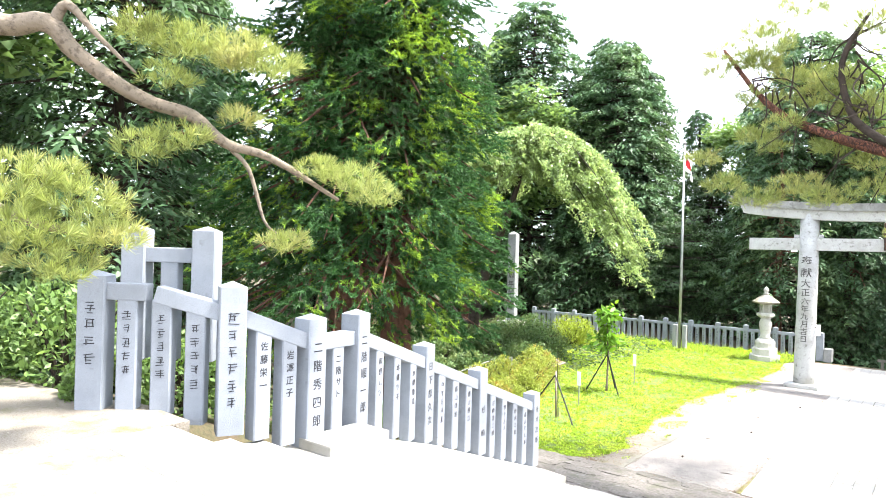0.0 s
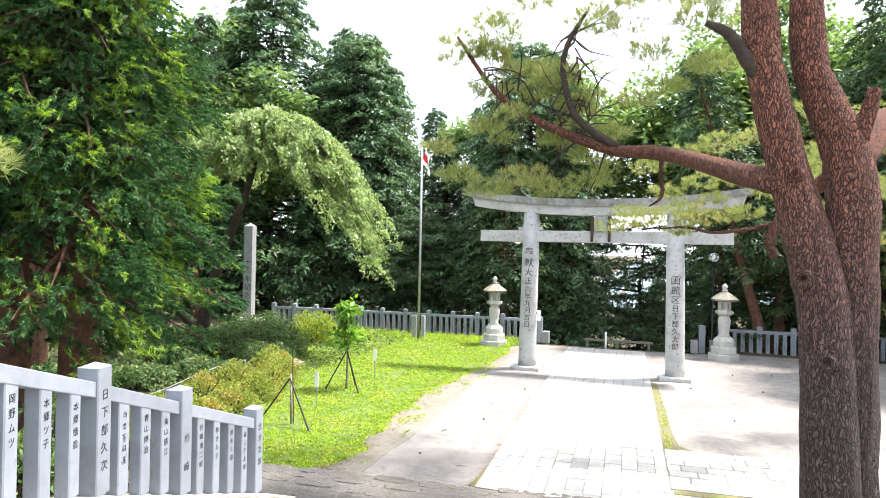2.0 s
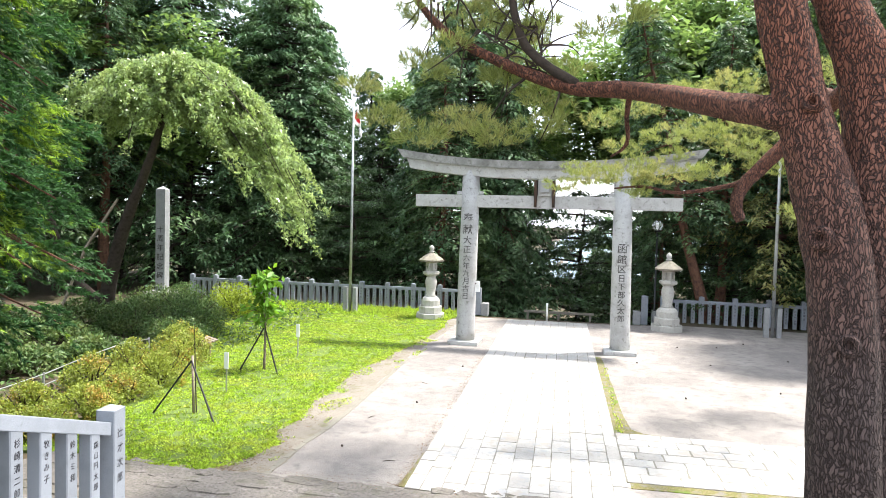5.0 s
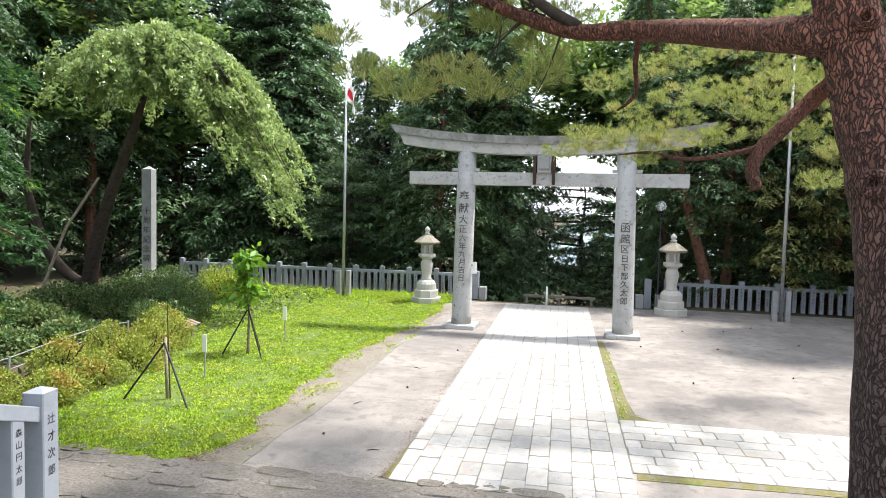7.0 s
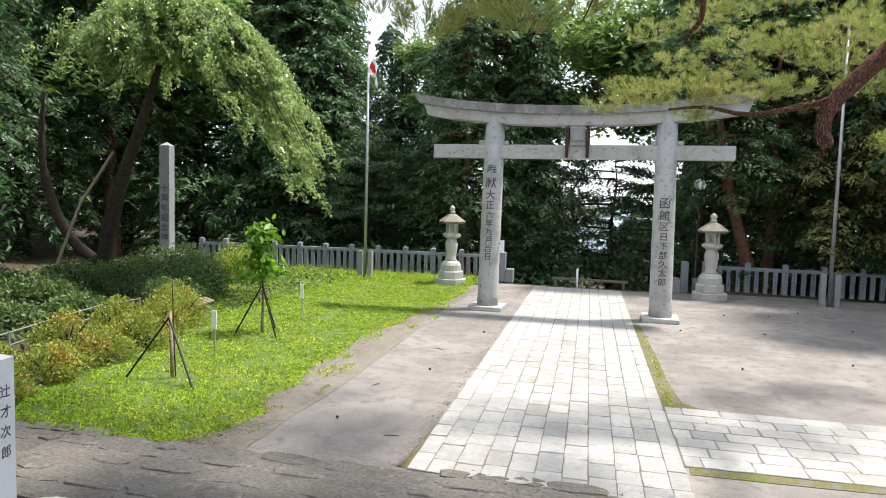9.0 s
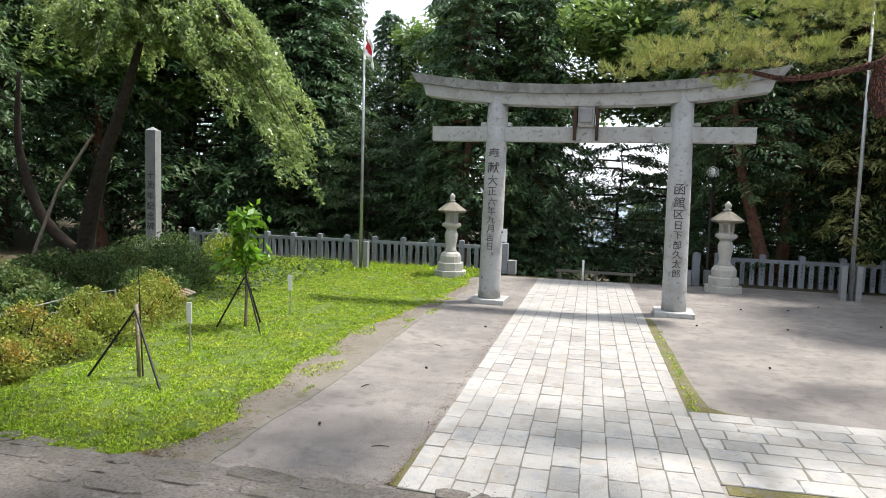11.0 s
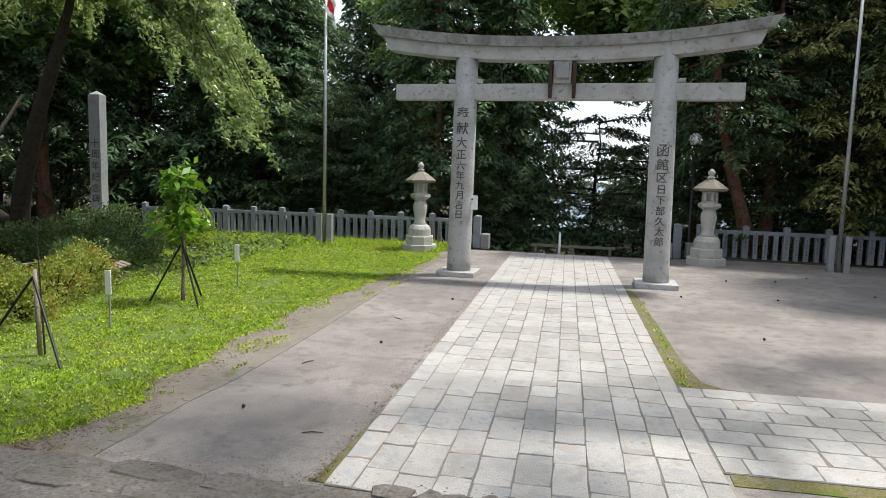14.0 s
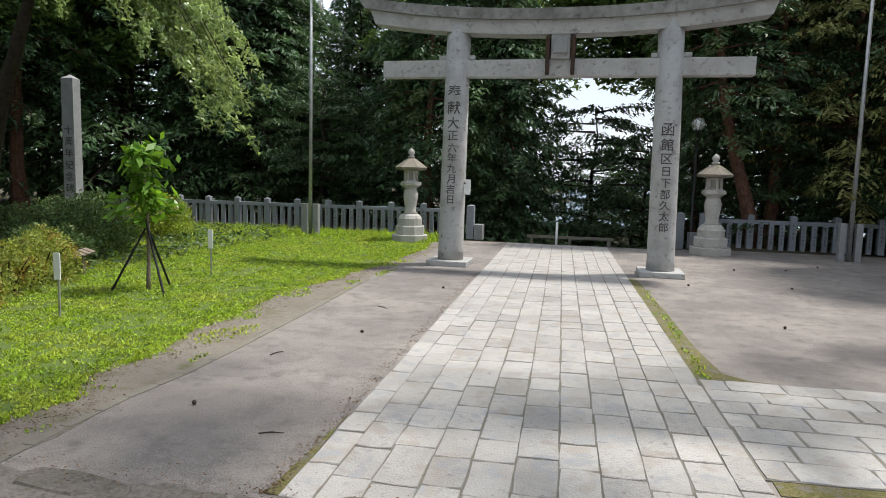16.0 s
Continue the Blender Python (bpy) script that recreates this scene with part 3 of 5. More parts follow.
# ---- trees ----
def frond_tree(seed, tall, radius, boughs, per, leaf, base=0.06, droop=0.5, lift=0.12, power=0.7, trunk_r=0.3, bark=None, fingers=8, spread=0.42, hang=0.3):
    """Trunk and crown of a conifer: separate boughs, each a flat fan of fingered sprays that hang at the tips."""
    rng = np.random.default_rng(seed)
    bm = bmesh.new()
    line = [(0.12 * math.sin(k * 1.3 + seed), 0.12 * math.cos(k * 1.7 + seed), tall * k / 8 * 0.97) for k in range(9)]
    tube(bm, line, [trunk_r * (1.3 if k == 0 else 1 - 0.115 * k) for k in range(9)], 10, 0.06, seed)
    cents, dirs = [], []
    down = np.array([0, 0, -1.0])
    for b in range(boughs):
        f = base + (0.985 - base) * ((b + rng.uniform()) / boughs) ** 0.85
        a = b * 2.4 + rng.uniform(-0.5, 0.5)
        shape = (1 - f) ** power * min(1.0, 0.6 + (f - base) * 3.5)
        L = radius * shape * rng.uniform(0.6, 1.15) + 0.4
        out = np.array([math.cos(a), math.sin(a), 0.0])
        side = np.array([-out[1], out[0], 0.0])
        root = np.array([0, 0, tall * f])
        up, fall = lift * rng.uniform(0.4, 1.6), droop * rng.uniform(0.7, 1.3)

        def along(t):
            return root + out * L * t + np.array([0, 0, 1.0]) * L * (up * t - fall * t * t)
        if b % 2 == 0:
            tube(bm, [tuple(along(np.array(t))) for t in (0.0, 0.45, 0.9)], [0.02 + 0.016 * L, 0.012 + 0.010 * L, 0.008], 4)
        m = int(per * (0.35 + 0.65 * min(1.0, L / radius)))
        k = rng.integers(1, fingers + 1, size=(m, 1)) / fingers
        t = np.clip(0.2 + 0.8 * k + rng.normal(size=(m, 1)) * 0.02, 0.15, 1.02)
        sign = np.where(rng.uniform(size=(m, 1)) < 0.5, -1.0, 1.0)
        reach = spread * L * (1.12 - t) * (0.85 + 0.3 * ((k * 37) % 1.0)) + 0.12
        u = rng.uniform(size=(m, 1)) ** 0.8
        way = side * sign * 0.78 + out * 0.62
        c = along(t) + way * reach * u + down * (hang * reach * u * u) + rng.normal(size=(m, 3)) * (0.05 + 0.02 * L * 0.4)
        d = way + down * (0.25 + 0.5 * u) + rng.normal(size=(m, 3)) * 0.38
        cents.append(c)
        dirs.append(d / np.linalg.norm(d, axis=1, keepdims=True))
    tm = bpy.data.meshes.new("trunk")
    bm.to_mesh(tm)
    bm.free()
    C, D = np.concatenate(cents), np.concatenate(dirs)
    U, V = leaf_axes(rng, D, leaf, leaf * 0.40, 0.45)
    tm.materials.append(bark or BARK)
    return tm, tris_mesh("crown", C, U, V)


def broad_meshes(seed, height_, radius, n, leaf, trunk_r=0.22, low=0.3):
    """A broad-leaved tree: forked limbs carrying many loose leaf clumps."""
    rng = np.random.default_rng(seed)
    bm = bmesh.new()
    fork = height_ * low
    tube(bm, [(0, 0, 0), (0.1, 0.05, fork * 0.5), (0.05, 0.1, fork)], [trunk_r * 1.2, trunk_r, trunk_r * 0.8], 9, 0.06, seed)
    cents, dirs = [], []
    clumps = 84
    for k in range(clumps):
        d = units(rng, 1)[0]
        d[2] = d[2] * 0.9
        r = rng.uniform(0.45, 1.0)
        c = np.array([d[0] * radius * r, d[1] * radius * r, height_ * (0.5 + low / 2) + d[2] * height_ * (0.5 - low / 2) * r])
        if k % 2 == 0:
            m = np.array([0, 0, fork * 0.95]) * 0.55 + c * 0.45 + np.array([0, 0, 0.3])
            tube(bm, [(0.05, 0.1, fork * 0.95), tuple(m), tuple(c)], [trunk_r * 0.45, trunk_r * 0.22, 0.015], 5)
        per = n // clumps
        s = rng.uniform(0.55, 1.1) * radius * 0.27
        p = c + units(rng, per) * (rng.uniform(size=(per, 1)) ** 0.5) * np.array([s * 1.25, s * 1.25, s * 0.6])
        cents.append(p)
        q = rng.normal(size=(per, 3)) * np.array([1, 1, 0.45])
        dirs.append(q / np.linalg.norm(q, axis=1, keepdims=True))
    tm = bpy.data.meshes.new("trunk")
    bm.to_mesh(tm)
    bm.free()
    tm.materials.append(BARK)
    C, D = np.concatenate(cents), np.concatenate(dirs)
    U, V = leaf_axes(rng, D, leaf, leaf * 0.6)
    return tm, tris_mesh("crown", C, U, V)


def plant(name, meshes, leafmat, m, label, category="tree", group=""):
    tm, cm = meshes
    if not cm.materials:
        cm.materials.append(leafmat)
    e = empty(name, m, label, category, group)
    put("trunk", tm, e, Matrix())
    put("crown", cm, e, Matrix())
    return e


def sized(x, y, s, rz, sz=1.0):
    return Matrix.Translation((x, y, height(x, y) - 0.1)) @ Matrix.Rotation(rz, 4, 'Z') @ Matrix.Diagonal((s, s, s * sz, 1))


CON_A = frond_tree(11, 20.0, 4.3, 230, 150, 0.31, 0.04, 0.55, 0.15, 0.58)
CON_B = frond_tree(12, 17.0, 4.2, 150, 170, 0.28, 0.05, 0.6, 0.2, 0.7)
CON_C = frond_tree(13, 18.0, 5.6, 290, 165, 0.30, 0.04, 0.40, 0.18, 0.46)
CON_T = frond_tree(14, 20.0, 4.8, 130, 170, 0.29, 0.26, 0.45, 0.1, 0.6, 0.36, CEDAR_BARK)
CON_P = frond_tree(15, 15.0, 5.2, 90, 230, 0.30, 0.16, 0.40, 0.2, 0.45, 0.3, PINE_BARK, 6, 0.4, 0.7)
BRD_A = broad_meshes(21, 14.0, 5.8, 36000, 0.29)
BRD_H = broad_meshes(23, 14.0, 5.2, 30000, 0.29, low=0.52)
BRD_B = frond_tree(22, 7.0, 4.0, 48, 300, 0.18, 0.10, 0.16, 0.14, 0.35, 0.14, None, 9, 0.55, 0.22)
rnd = random.Random(31)
FOREST = [
    (-20.7, 45, CON_C, 1.18), (-22.6, 48.5, CON_C, 1.2), (-19.6, 48.0, CON_A, 1.0), (-8.2, 44.8, CON_C, 1.24), (-30.0, 40.5, BRD_A, 1.4), (-27.0, 43.5, CON_C, 1.4), (-30, 44, CON_A, 1.15), (-31, 34, CON_A, 1.1), (-27.5, 27, CON_T, 1.1), (-28.0, 37, CON_T, 1.0),
    (-33, 19, CON_A, 1.1), (-25, 14, CON_T, 1.0), (-21.5, 20, CON_T, 0.95), (-21, 6, CON_A, 1.0), (-15.5, 7.5, CON_C, 0.85), (-13.5, 1.0, BRD_A, 0.85), (-30, 4, BRD_B, 1.2),
    (-8.8, 41.0, CON_T, 0.8), (-5.6, 43.0, CON_T, 0.85), (-5.6, 42.0, CON_B, 0.72), (3.4, 42.5, CON_T, 0.6), (7.2, 43.5, CON_C, 0.95), (12, 42.5, CON_B, 1.1), (17, 41, CON_T, 1.0), (21.5, 37, CON_C, 0.95),
    # conifers at (15, 22) and (12, 31.5): mostly unseen, added to shade the yard
    (3.0, 49, BRD_H, 1.6), (8.0, 49, BRD_A, 1.55), (15, 48, BRD_A, 1.4), (20.5, 44, BRD_A, 1.3), (-13.0, 52, CON_B, 0.80), (-16.6, 53, CON_B, 0.85), (-9.5, 54, BRD_A, 1.4), (-8.5, 57, CON_A, 0.95), (15.0, 22, CON_C, 0.95), (12.0, 31.5, CON_T, 1.05), (14.8, 41.8, CON_C, 0.95), (9.6, 41.4, CON_C, 0.8),
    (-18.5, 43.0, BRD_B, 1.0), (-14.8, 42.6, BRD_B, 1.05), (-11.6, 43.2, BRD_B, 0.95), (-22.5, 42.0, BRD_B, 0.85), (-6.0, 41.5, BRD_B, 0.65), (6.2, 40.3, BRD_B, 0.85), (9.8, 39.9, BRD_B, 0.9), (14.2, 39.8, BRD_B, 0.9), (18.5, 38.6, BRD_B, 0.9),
    # conifer at (13.2, 35): added beside the view to shade yard and fence
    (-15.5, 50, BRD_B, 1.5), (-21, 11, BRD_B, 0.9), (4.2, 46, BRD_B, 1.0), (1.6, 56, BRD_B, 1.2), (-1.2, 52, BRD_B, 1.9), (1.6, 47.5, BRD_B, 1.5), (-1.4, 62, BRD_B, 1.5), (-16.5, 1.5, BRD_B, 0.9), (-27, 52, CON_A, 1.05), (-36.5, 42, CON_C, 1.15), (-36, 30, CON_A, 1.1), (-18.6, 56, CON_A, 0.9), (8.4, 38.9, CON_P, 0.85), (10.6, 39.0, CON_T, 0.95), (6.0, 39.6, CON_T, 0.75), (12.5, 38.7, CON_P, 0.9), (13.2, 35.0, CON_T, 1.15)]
for x, y, kind, s in FOREST:
    con = kind not in (BRD_A, BRD_H, BRD_B)
    if kind is CON_P:
        plant("pine_tree", kind, PINE_FAR, sized(x, y, s, rnd.uniform(0, 6.28)), "drooping yellow-green pine behind the stone fence", "tree", "woodland trees")
        continue
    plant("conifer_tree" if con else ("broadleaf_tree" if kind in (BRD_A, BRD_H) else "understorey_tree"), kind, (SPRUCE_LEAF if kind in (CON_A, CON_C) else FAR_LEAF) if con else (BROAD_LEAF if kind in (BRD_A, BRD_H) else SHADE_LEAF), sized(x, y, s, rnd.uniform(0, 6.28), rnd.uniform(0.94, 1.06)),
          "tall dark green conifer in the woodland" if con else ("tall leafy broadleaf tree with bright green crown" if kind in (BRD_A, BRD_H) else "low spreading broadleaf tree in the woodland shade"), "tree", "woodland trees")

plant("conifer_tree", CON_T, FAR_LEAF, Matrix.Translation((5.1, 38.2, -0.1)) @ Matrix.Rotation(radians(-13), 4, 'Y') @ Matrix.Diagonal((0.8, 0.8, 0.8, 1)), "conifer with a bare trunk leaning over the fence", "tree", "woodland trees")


def cedar_meshes(seed, h, n_spray, wide):
    """A cedar with hanging sprays of bright tufts; the lowest limbs sit well above the root."""
    rng = np.random.default_rng(seed)
    bm = bmesh.new()
    tube(bm, [(0.05 * math.sin(k), 0.05 * math.cos(2 * k), h * k / 8) for k in range(9)], [0.46, 0.34, 0.31, 0.28, 0.24, 0.19, 0.14, 0.08, 0.02], 14, 0.06, seed)
    C, D = [], []
    down = np.array([0, 0, -1.0])
    for s in range(n_spray):
        f = rng.uniform(0.0, 1.0) ** 1.15
        z = h * (0.30 + 0.70 * f)
        a = rng.uniform(0, 2 * math.pi)
        L = wide * (1 - f) ** 0.55 * rng.uniform(0.5, 1.12) + 0.3
        out = np.array([math.cos(a), math.sin(a), 0])
        side = np.array([-out[1], out[0], 0])
        tip = np.array([0, 0, z]) + out * L + down * (0.42 * L + 0.1)
        if s % 3 == 0:
            tube(bm, [(0, 0, z), tuple(np.array([0, 0, z]) * 0.5 + tip * 0.5 + np.array([0, 0, 0.12])), tuple(tip)], [0.05, 0.03, 0.008], 4)
        for q in range(13):
            # one hanging bottle-brush sprig, its end curling outwards
            base = tip - out * rng.uniform(0.0, 0.5) + side * rng.normal() * 0.24 + down * rng.uniform(-0.25, 0.15)
            way = out * rng.uniform(0.5, 1.0) + side * rng.normal() * 0.45 + down * rng.uniform(-0.1, 0.9)
            way /= np.linalg.norm(way)
            m, ln = 40, rng.uniform(0.2, 0.42)
            t = rng.uniform(size=(m, 1))
            c = base + way * ln * t + np.array([0, 0, 1.0]) * 0.16 * ln * (t * t - t)
            d = way * 0.9 + units(rng, m) * 0.75
            d /= np.linalg.norm(d, axis=1, keepdims=True)
            C.append(c + d * 0.035)
            D.append(d)
    tm = bpy.data.meshes.new("trunk")
    bm.to_mesh(tm)
    bm.free()
    tm.materials.append(CEDAR_BARK)
    C, D = np.concatenate(C), np.concatenate(D)
    U, V = leaf_axes(rng, D, 0.10, 0.028, 0.8)
    # inner leaves in dark FAR_LEAF stand in for shade between the bright sprays
    m = 13000
    f = rng.uniform(0.05, 1.0, m)
    a = rng.uniform(0, 2 * math.pi, m)
    q = 0.85 * wide * (1 - f) ** 0.6 * rng.uniform(0.25, 0.82, m)
    I = np.column_stack([np.cos(a) * q, np.sin(a) * q, h * (0.33 + 0.67 * f) - 0.45 * q])
    IU, IV = leaf_axes(rng, units(rng, m), 0.24, 0.07)
    inner = quads_mesh("inner_foliage", I, IU, IV)
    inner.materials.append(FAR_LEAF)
    return tm, tris_mesh("crown", C, U, V), inner


for k, (x, y, rz, s, wide) in enumerate(((-9.05, 10.3, 0.4, 1.0, 2.05), (-10.3, 10.0, 2.2, 1.04, 2.9))):
    tm, cm, im = cedar_meshes(41 + k, 15.5, 520, wide)
    tree = plant("cedar_tree", (tm, cm), CEDAR_LEAF, sized(x, y, s, rz), "tall cedar with reddish trunk and drooping bright sprays", "tree", "cedars beside the stairs")
    put("inner_foliage", im, tree, Matrix())


def weeping_cherry():
    """A weeping tree: leaning trunk, arched limbs and long hanging leafy strands."""
    rng = np.random.default_rng(51)
    base = Vector((-20.6, 28.2, 0.0))
    e = empty("weeping_tree", Matrix.Translation(base), "weeping tree with a leaning trunk and pale leafy strands", "tree")
    bm = bmesh.new()
    p, r = smooth_line([(0, 0, -0.1), (0.3, -0.2, 1.5), (1.2, -0.5, 3.8), (2.6, -0.9, 6.4), (3.6, -1.0, 8.8)], [0.42, 0.30, 0.25, 0.18, 0.08])
    tube(bm, p, r, 10, 0.08, 2)
    part("trunk", bm, BARK, e, "dark leaning trunk", True)
    bm = bmesh.new()
    p, r = smooth_line([(0.2, -0.1, 0.6), (-1.2, -0.6, 2.0), (-2.0, -0.9, 4.6), (-1.6, -1.2, 7.4)], [0.24, 0.20, 0.14, 0.06])
    tube(bm, p, r, 8, 0.08, 3)
    part("limb", bm, BARK, e, smooth=True)
    limbs = bmesh.new()
    C, D = [], []
    down = np.array([0, 0, -1.0])
    for k in range(230):
        main = k % 5 < 3
        a = 0.15 + rng.normal() * 0.33 if main else rng.uniform(0, 2 * math.pi)
        z0 = rng.uniform(8.6, 10.6)
        start = np.array([2.2 + 0.3 * (z0 - 6), -0.9, z0])
        L = 6.5 * rng.uniform(0.12, 1.0) ** 0.7 if main else rng.uniform(1.4, 5.2 if math.sin(a) > -0.2 else 3.8)
        out = np.array([math.cos(a), math.sin(a) * 0.8, 0])
        side = np.array([-out[1], out[0], 0])
        bend = 0.128 if main else 0.05

        def along(t):
            return start + out * L * t + np.array([0, 0, 1.0]) * (1.5 * t * (1 - t) * min(1.0, L / 4) - bend * L * L * t ** 2.2)
        if k % 2 == 0:
            tube(limbs, [tuple(along(t)) for t in (0, 0.25, 0.5, 0.75, 1.0)], [0.06, 0.045, 0.03, 0.02, 0.01], 4)
        for q in range(9):
            # leafy strands leave the limb and hang outwards
            t0 = rng.uniform(0.25, 1.0)
            o = along(t0) + side * rng.normal() * 0.35
            ln = rng.uniform(0.4, 0.95)
            m = int(24 + ln * 40)
            t = rng.uniform(size=(m, 1))
            c = o + out * 0.62 * ln * t + side * rng.normal() * 0.3 * ln * t + down * (0.15 * t + 0.75 * t * t) * ln + rng.normal(size=(m, 3)) * np.array([0.08, 0.08, 0.05])
            d = down * 0.6 + out * 0.45 + rng.normal(size=(m, 3)) * 0.6
            C.append(c)
            D.append(d / np.linalg.norm(d, axis=1, keepdims=True))
    part("limb", limbs, BARK, e)
    C, D = np.concatenate(C), np.concatenate(D)
    U, V = leaf_axes(rng, D, 0.16, 0.085, 0.7)
    me = tris_mesh("crown", C, U, V)
    link_mesh("crown", me, CHERRY_LEAF, e, "pale green hanging leaves")
    prop = bmesh.new()
    tube(prop, [(-0.6, -2.2, -0.1), (0.3, -1.5, 3.2), (1.3, -0.9, 5.2)], [0.06, 0.055, 0.05], 8)
    part("prop", prop, OLD_WOOD, e, "slender wooden prop")


weeping_cherry()


# ---- pines ----
def needle_clumps(rng, clumps, tufts, needles, length, width):
    """Needle tufts on the upper shells of flattened clumps (x, y, z, radius)."""
    C, D = [], []
    for x, y, z, r in clumps:
        n = max(6, int(tufts * r * r))
        p = units(rng, n)
        p[:, 2] = p[:, 2] * 0.55 + 0.1
        p = np.array([x, y, z]) + p * r * (rng.uniform(0.3, 1.0, size=(n, 1)) ** 0.6) * np.array([1, 1, 0.75])
        axis = p - np.array([x, y, z - r * 0.8])
        axis /= np.linalg.norm(axis, axis=1, keepdims=True)
        p = np.repeat(p, needles, axis=0)
        d = np.repeat(axis, needles, axis=0) + rng.normal(size=(n * needles, 3)) * 0.55
        d /= np.linalg.norm(d, axis=1, keepdims=True)
        k = rng.uniform(0.8, 1.2, size=(n * needles, 1))
        C.append(p + d * length * 0.5 * k)
        D.append(d)
    C, D = np.concatenate(C), np.concatenate(D)
    U, V = leaf_axes(rng, D, length, width)
    return quads_mesh("needles", C, U, V)


def limb(parent, pts, radii, material, name="branch", seg=10, rough=0.07, seed=0, label=""):
    P, R = smooth_line(pts, radii)
    return part(name, tube(bmesh.new(), P, R, seg, rough, seed), material, parent, label, True)


def knot_ring(parent, c, way, r):
    """A healed branch scar: a raised ring with a dark hollow."""
    q = Vector(way).to_track_quat('Z', 'Y').to_matrix().to_4x4()
    m = Matrix.Translation(c) @ q
    return part("knot", lathe([(r * 1.15, -0.08), (r * 1.1, 0.0), (r * 0.85, 0.05), (r * 0.5, 0.03), (r * 0.3, -0.03)], 12, m=m), PINE_BARK, parent, smooth=True)


def big_pine():
    g0 = height(2.1, 11.2)
    e = empty("pine_tree", pose(0, 0, 0), "old red pine with a forked, flaking trunk", "tree")
    limb(e, [(2.13, 11.05, g0 - 0.2), (2.10, 11.08, 2.2), (2.01, 11.1, 4.0), (1.83, 11.15, 5.0), (1.62, 11.2, 5.8), (1.34, 11.2, 7.0), (1.22, 11.2, 7.8), (1.0, 11.3, 11.0)], [0.42, 0.33, 0.31, 0.29, 0.25, 0.23, 0.22, 0.12], PINE_BARK, "trunk", 18, 0.05, 1, "reddish flaking trunk")
    limb(e, [(2.38, 11.35, g0 - 0.2), (2.34, 11.36, 2.2), (2.32, 11.36, 4.4), (2.36, 11.4, 5.5), (2.24, 11.45, 6.3), (1.98, 11.5, 7.0), (1.83, 11.5, 7.7), (1.75, 11.6, 11.0)], [0.44, 0.36, 0.34, 0.31, 0.27, 0.23, 0.22, 0.12], PINE_BARK, "trunk", 18, 0.05, 2, "darker rear trunk of the fork")
    limb(e, [(1.7, 11.15, 5.72), (1.35, 11.3, 5.82), (0.94, 12.1, 6.05), (0.08, 13.6, 6.52), (-0.9, 14.2, 6.72), (-2.2, 14.4, 7.3), (-3.1, 14.6, 7.95), (-4.0, 14.8, 9.2)], [0.19, 0.17, 0.15, 0.125, 0.10, 0.08, 0.06, 0.03], PINE_BARK, "branch", 12, 0.08, 3)
    limb(e, [(-0.7, 14.1, 6.72), (-1.5, 14.2, 7.35), (-1.72, 14.1, 8.4), (-1.3, 14.0, 9.2)], [0.08, 0.07, 0.055, 0.03], BARK, "branch", 8, 0.08, 4)
    limb(e, [(0.05, 13.65, 6.45), (0.03, 13.9, 6.2), (0.06, 14.2, 5.85), (-0.15, 14.6, 5.7)], [0.045, 0.035, 0.03, 0.015], PINE_BARK, "branch", 7, 0.08, 5)
    limb(e, [(1.38, 11.15, 6.95), (1.12, 11.1, 7.25), (0.85, 11.0, 7.65), (0.55, 10.9, 7.8)], [0.12, 0.09, 0.07, 0.04], BARK, "branch", 8, 0.1, 6, "broken dead branch")
    limb(e, [(2.40, 11.4, 6.35), (2.5, 11.35, 6.65), (2.56, 11.3, 6.95)], [0.15, 0.10, 0.075], PINE_BARK, "branch", 8, 0.12, 7, "sawn branch stub")
    limb(e, [(2.45, 11.6, 6.0), (3.5, 14.2, 7.1), (3.75, 16.8, 7.0), (3.45, 18.3, 6.5), (2.99, 18.4, 6.0), (2.55, 18.4, 5.5), (2.42, 18.35, 5.1), (2.53, 18.4, 4.8)], [0.19, 0.17, 0.16, 0.15, 0.14, 0.13, 0.12, 0.10], PINE_BARK, "branch", 12, 0.08, 8, "low branch bending down to a sawn stub")
    limb(e, [(2.6, 18.4, 5.6), (2.16, 18.4, 5.47), (1.28, 18.4, 5.34), (0.6, 18.3, 5.45), (0.0, 18.2, 5.4)], [0.07, 0.05, 0.04, 0.03, 0.015], PINE_BARK, "branch", 7, 0.1, 9)
    limb(e, [(3.72, 16.9, 7.0), (4.1, 19.0, 7.5), (4.7, 21.0, 7.8), (6.0, 22.9, 7.6)], [0.1, 0.08, 0.06, 0.02], PINE_BARK, "branch", 8, 0.1, 10)
    rng = np.random.default_rng(61)
    r2 = random.Random(62)
    twigs = bmesh.new()
    for k in range(60):
        t = r2.uniform(0, 1)
        a = Vector((-0.9, 14.2, 6.75)).lerp(Vector((-3.6, 14.7, 8.6)), t) if k % 2 else Vector((-1.2, 14.2, 7.0)).lerp(Vector((-1.6, 14.1, 9.0)), t)
        b = a + Vector((r2.uniform(-1.0, 1.0), r2.uniform(-0.5, 0.9), r2.uniform(-1.1, 0.9)))
        P, R = smooth_line([a, a.lerp(b, 0.5) + Vector((r2.uniform(-0.2, 0.2), 0, r2.uniform(-0.1, 0.25))), b], [0.022, 0.014, 0.006])
        tube(twigs, P, R, 4)
    tagged(part("twig", twigs, BARK, e, "bare dark twigs"), kind="stuff")
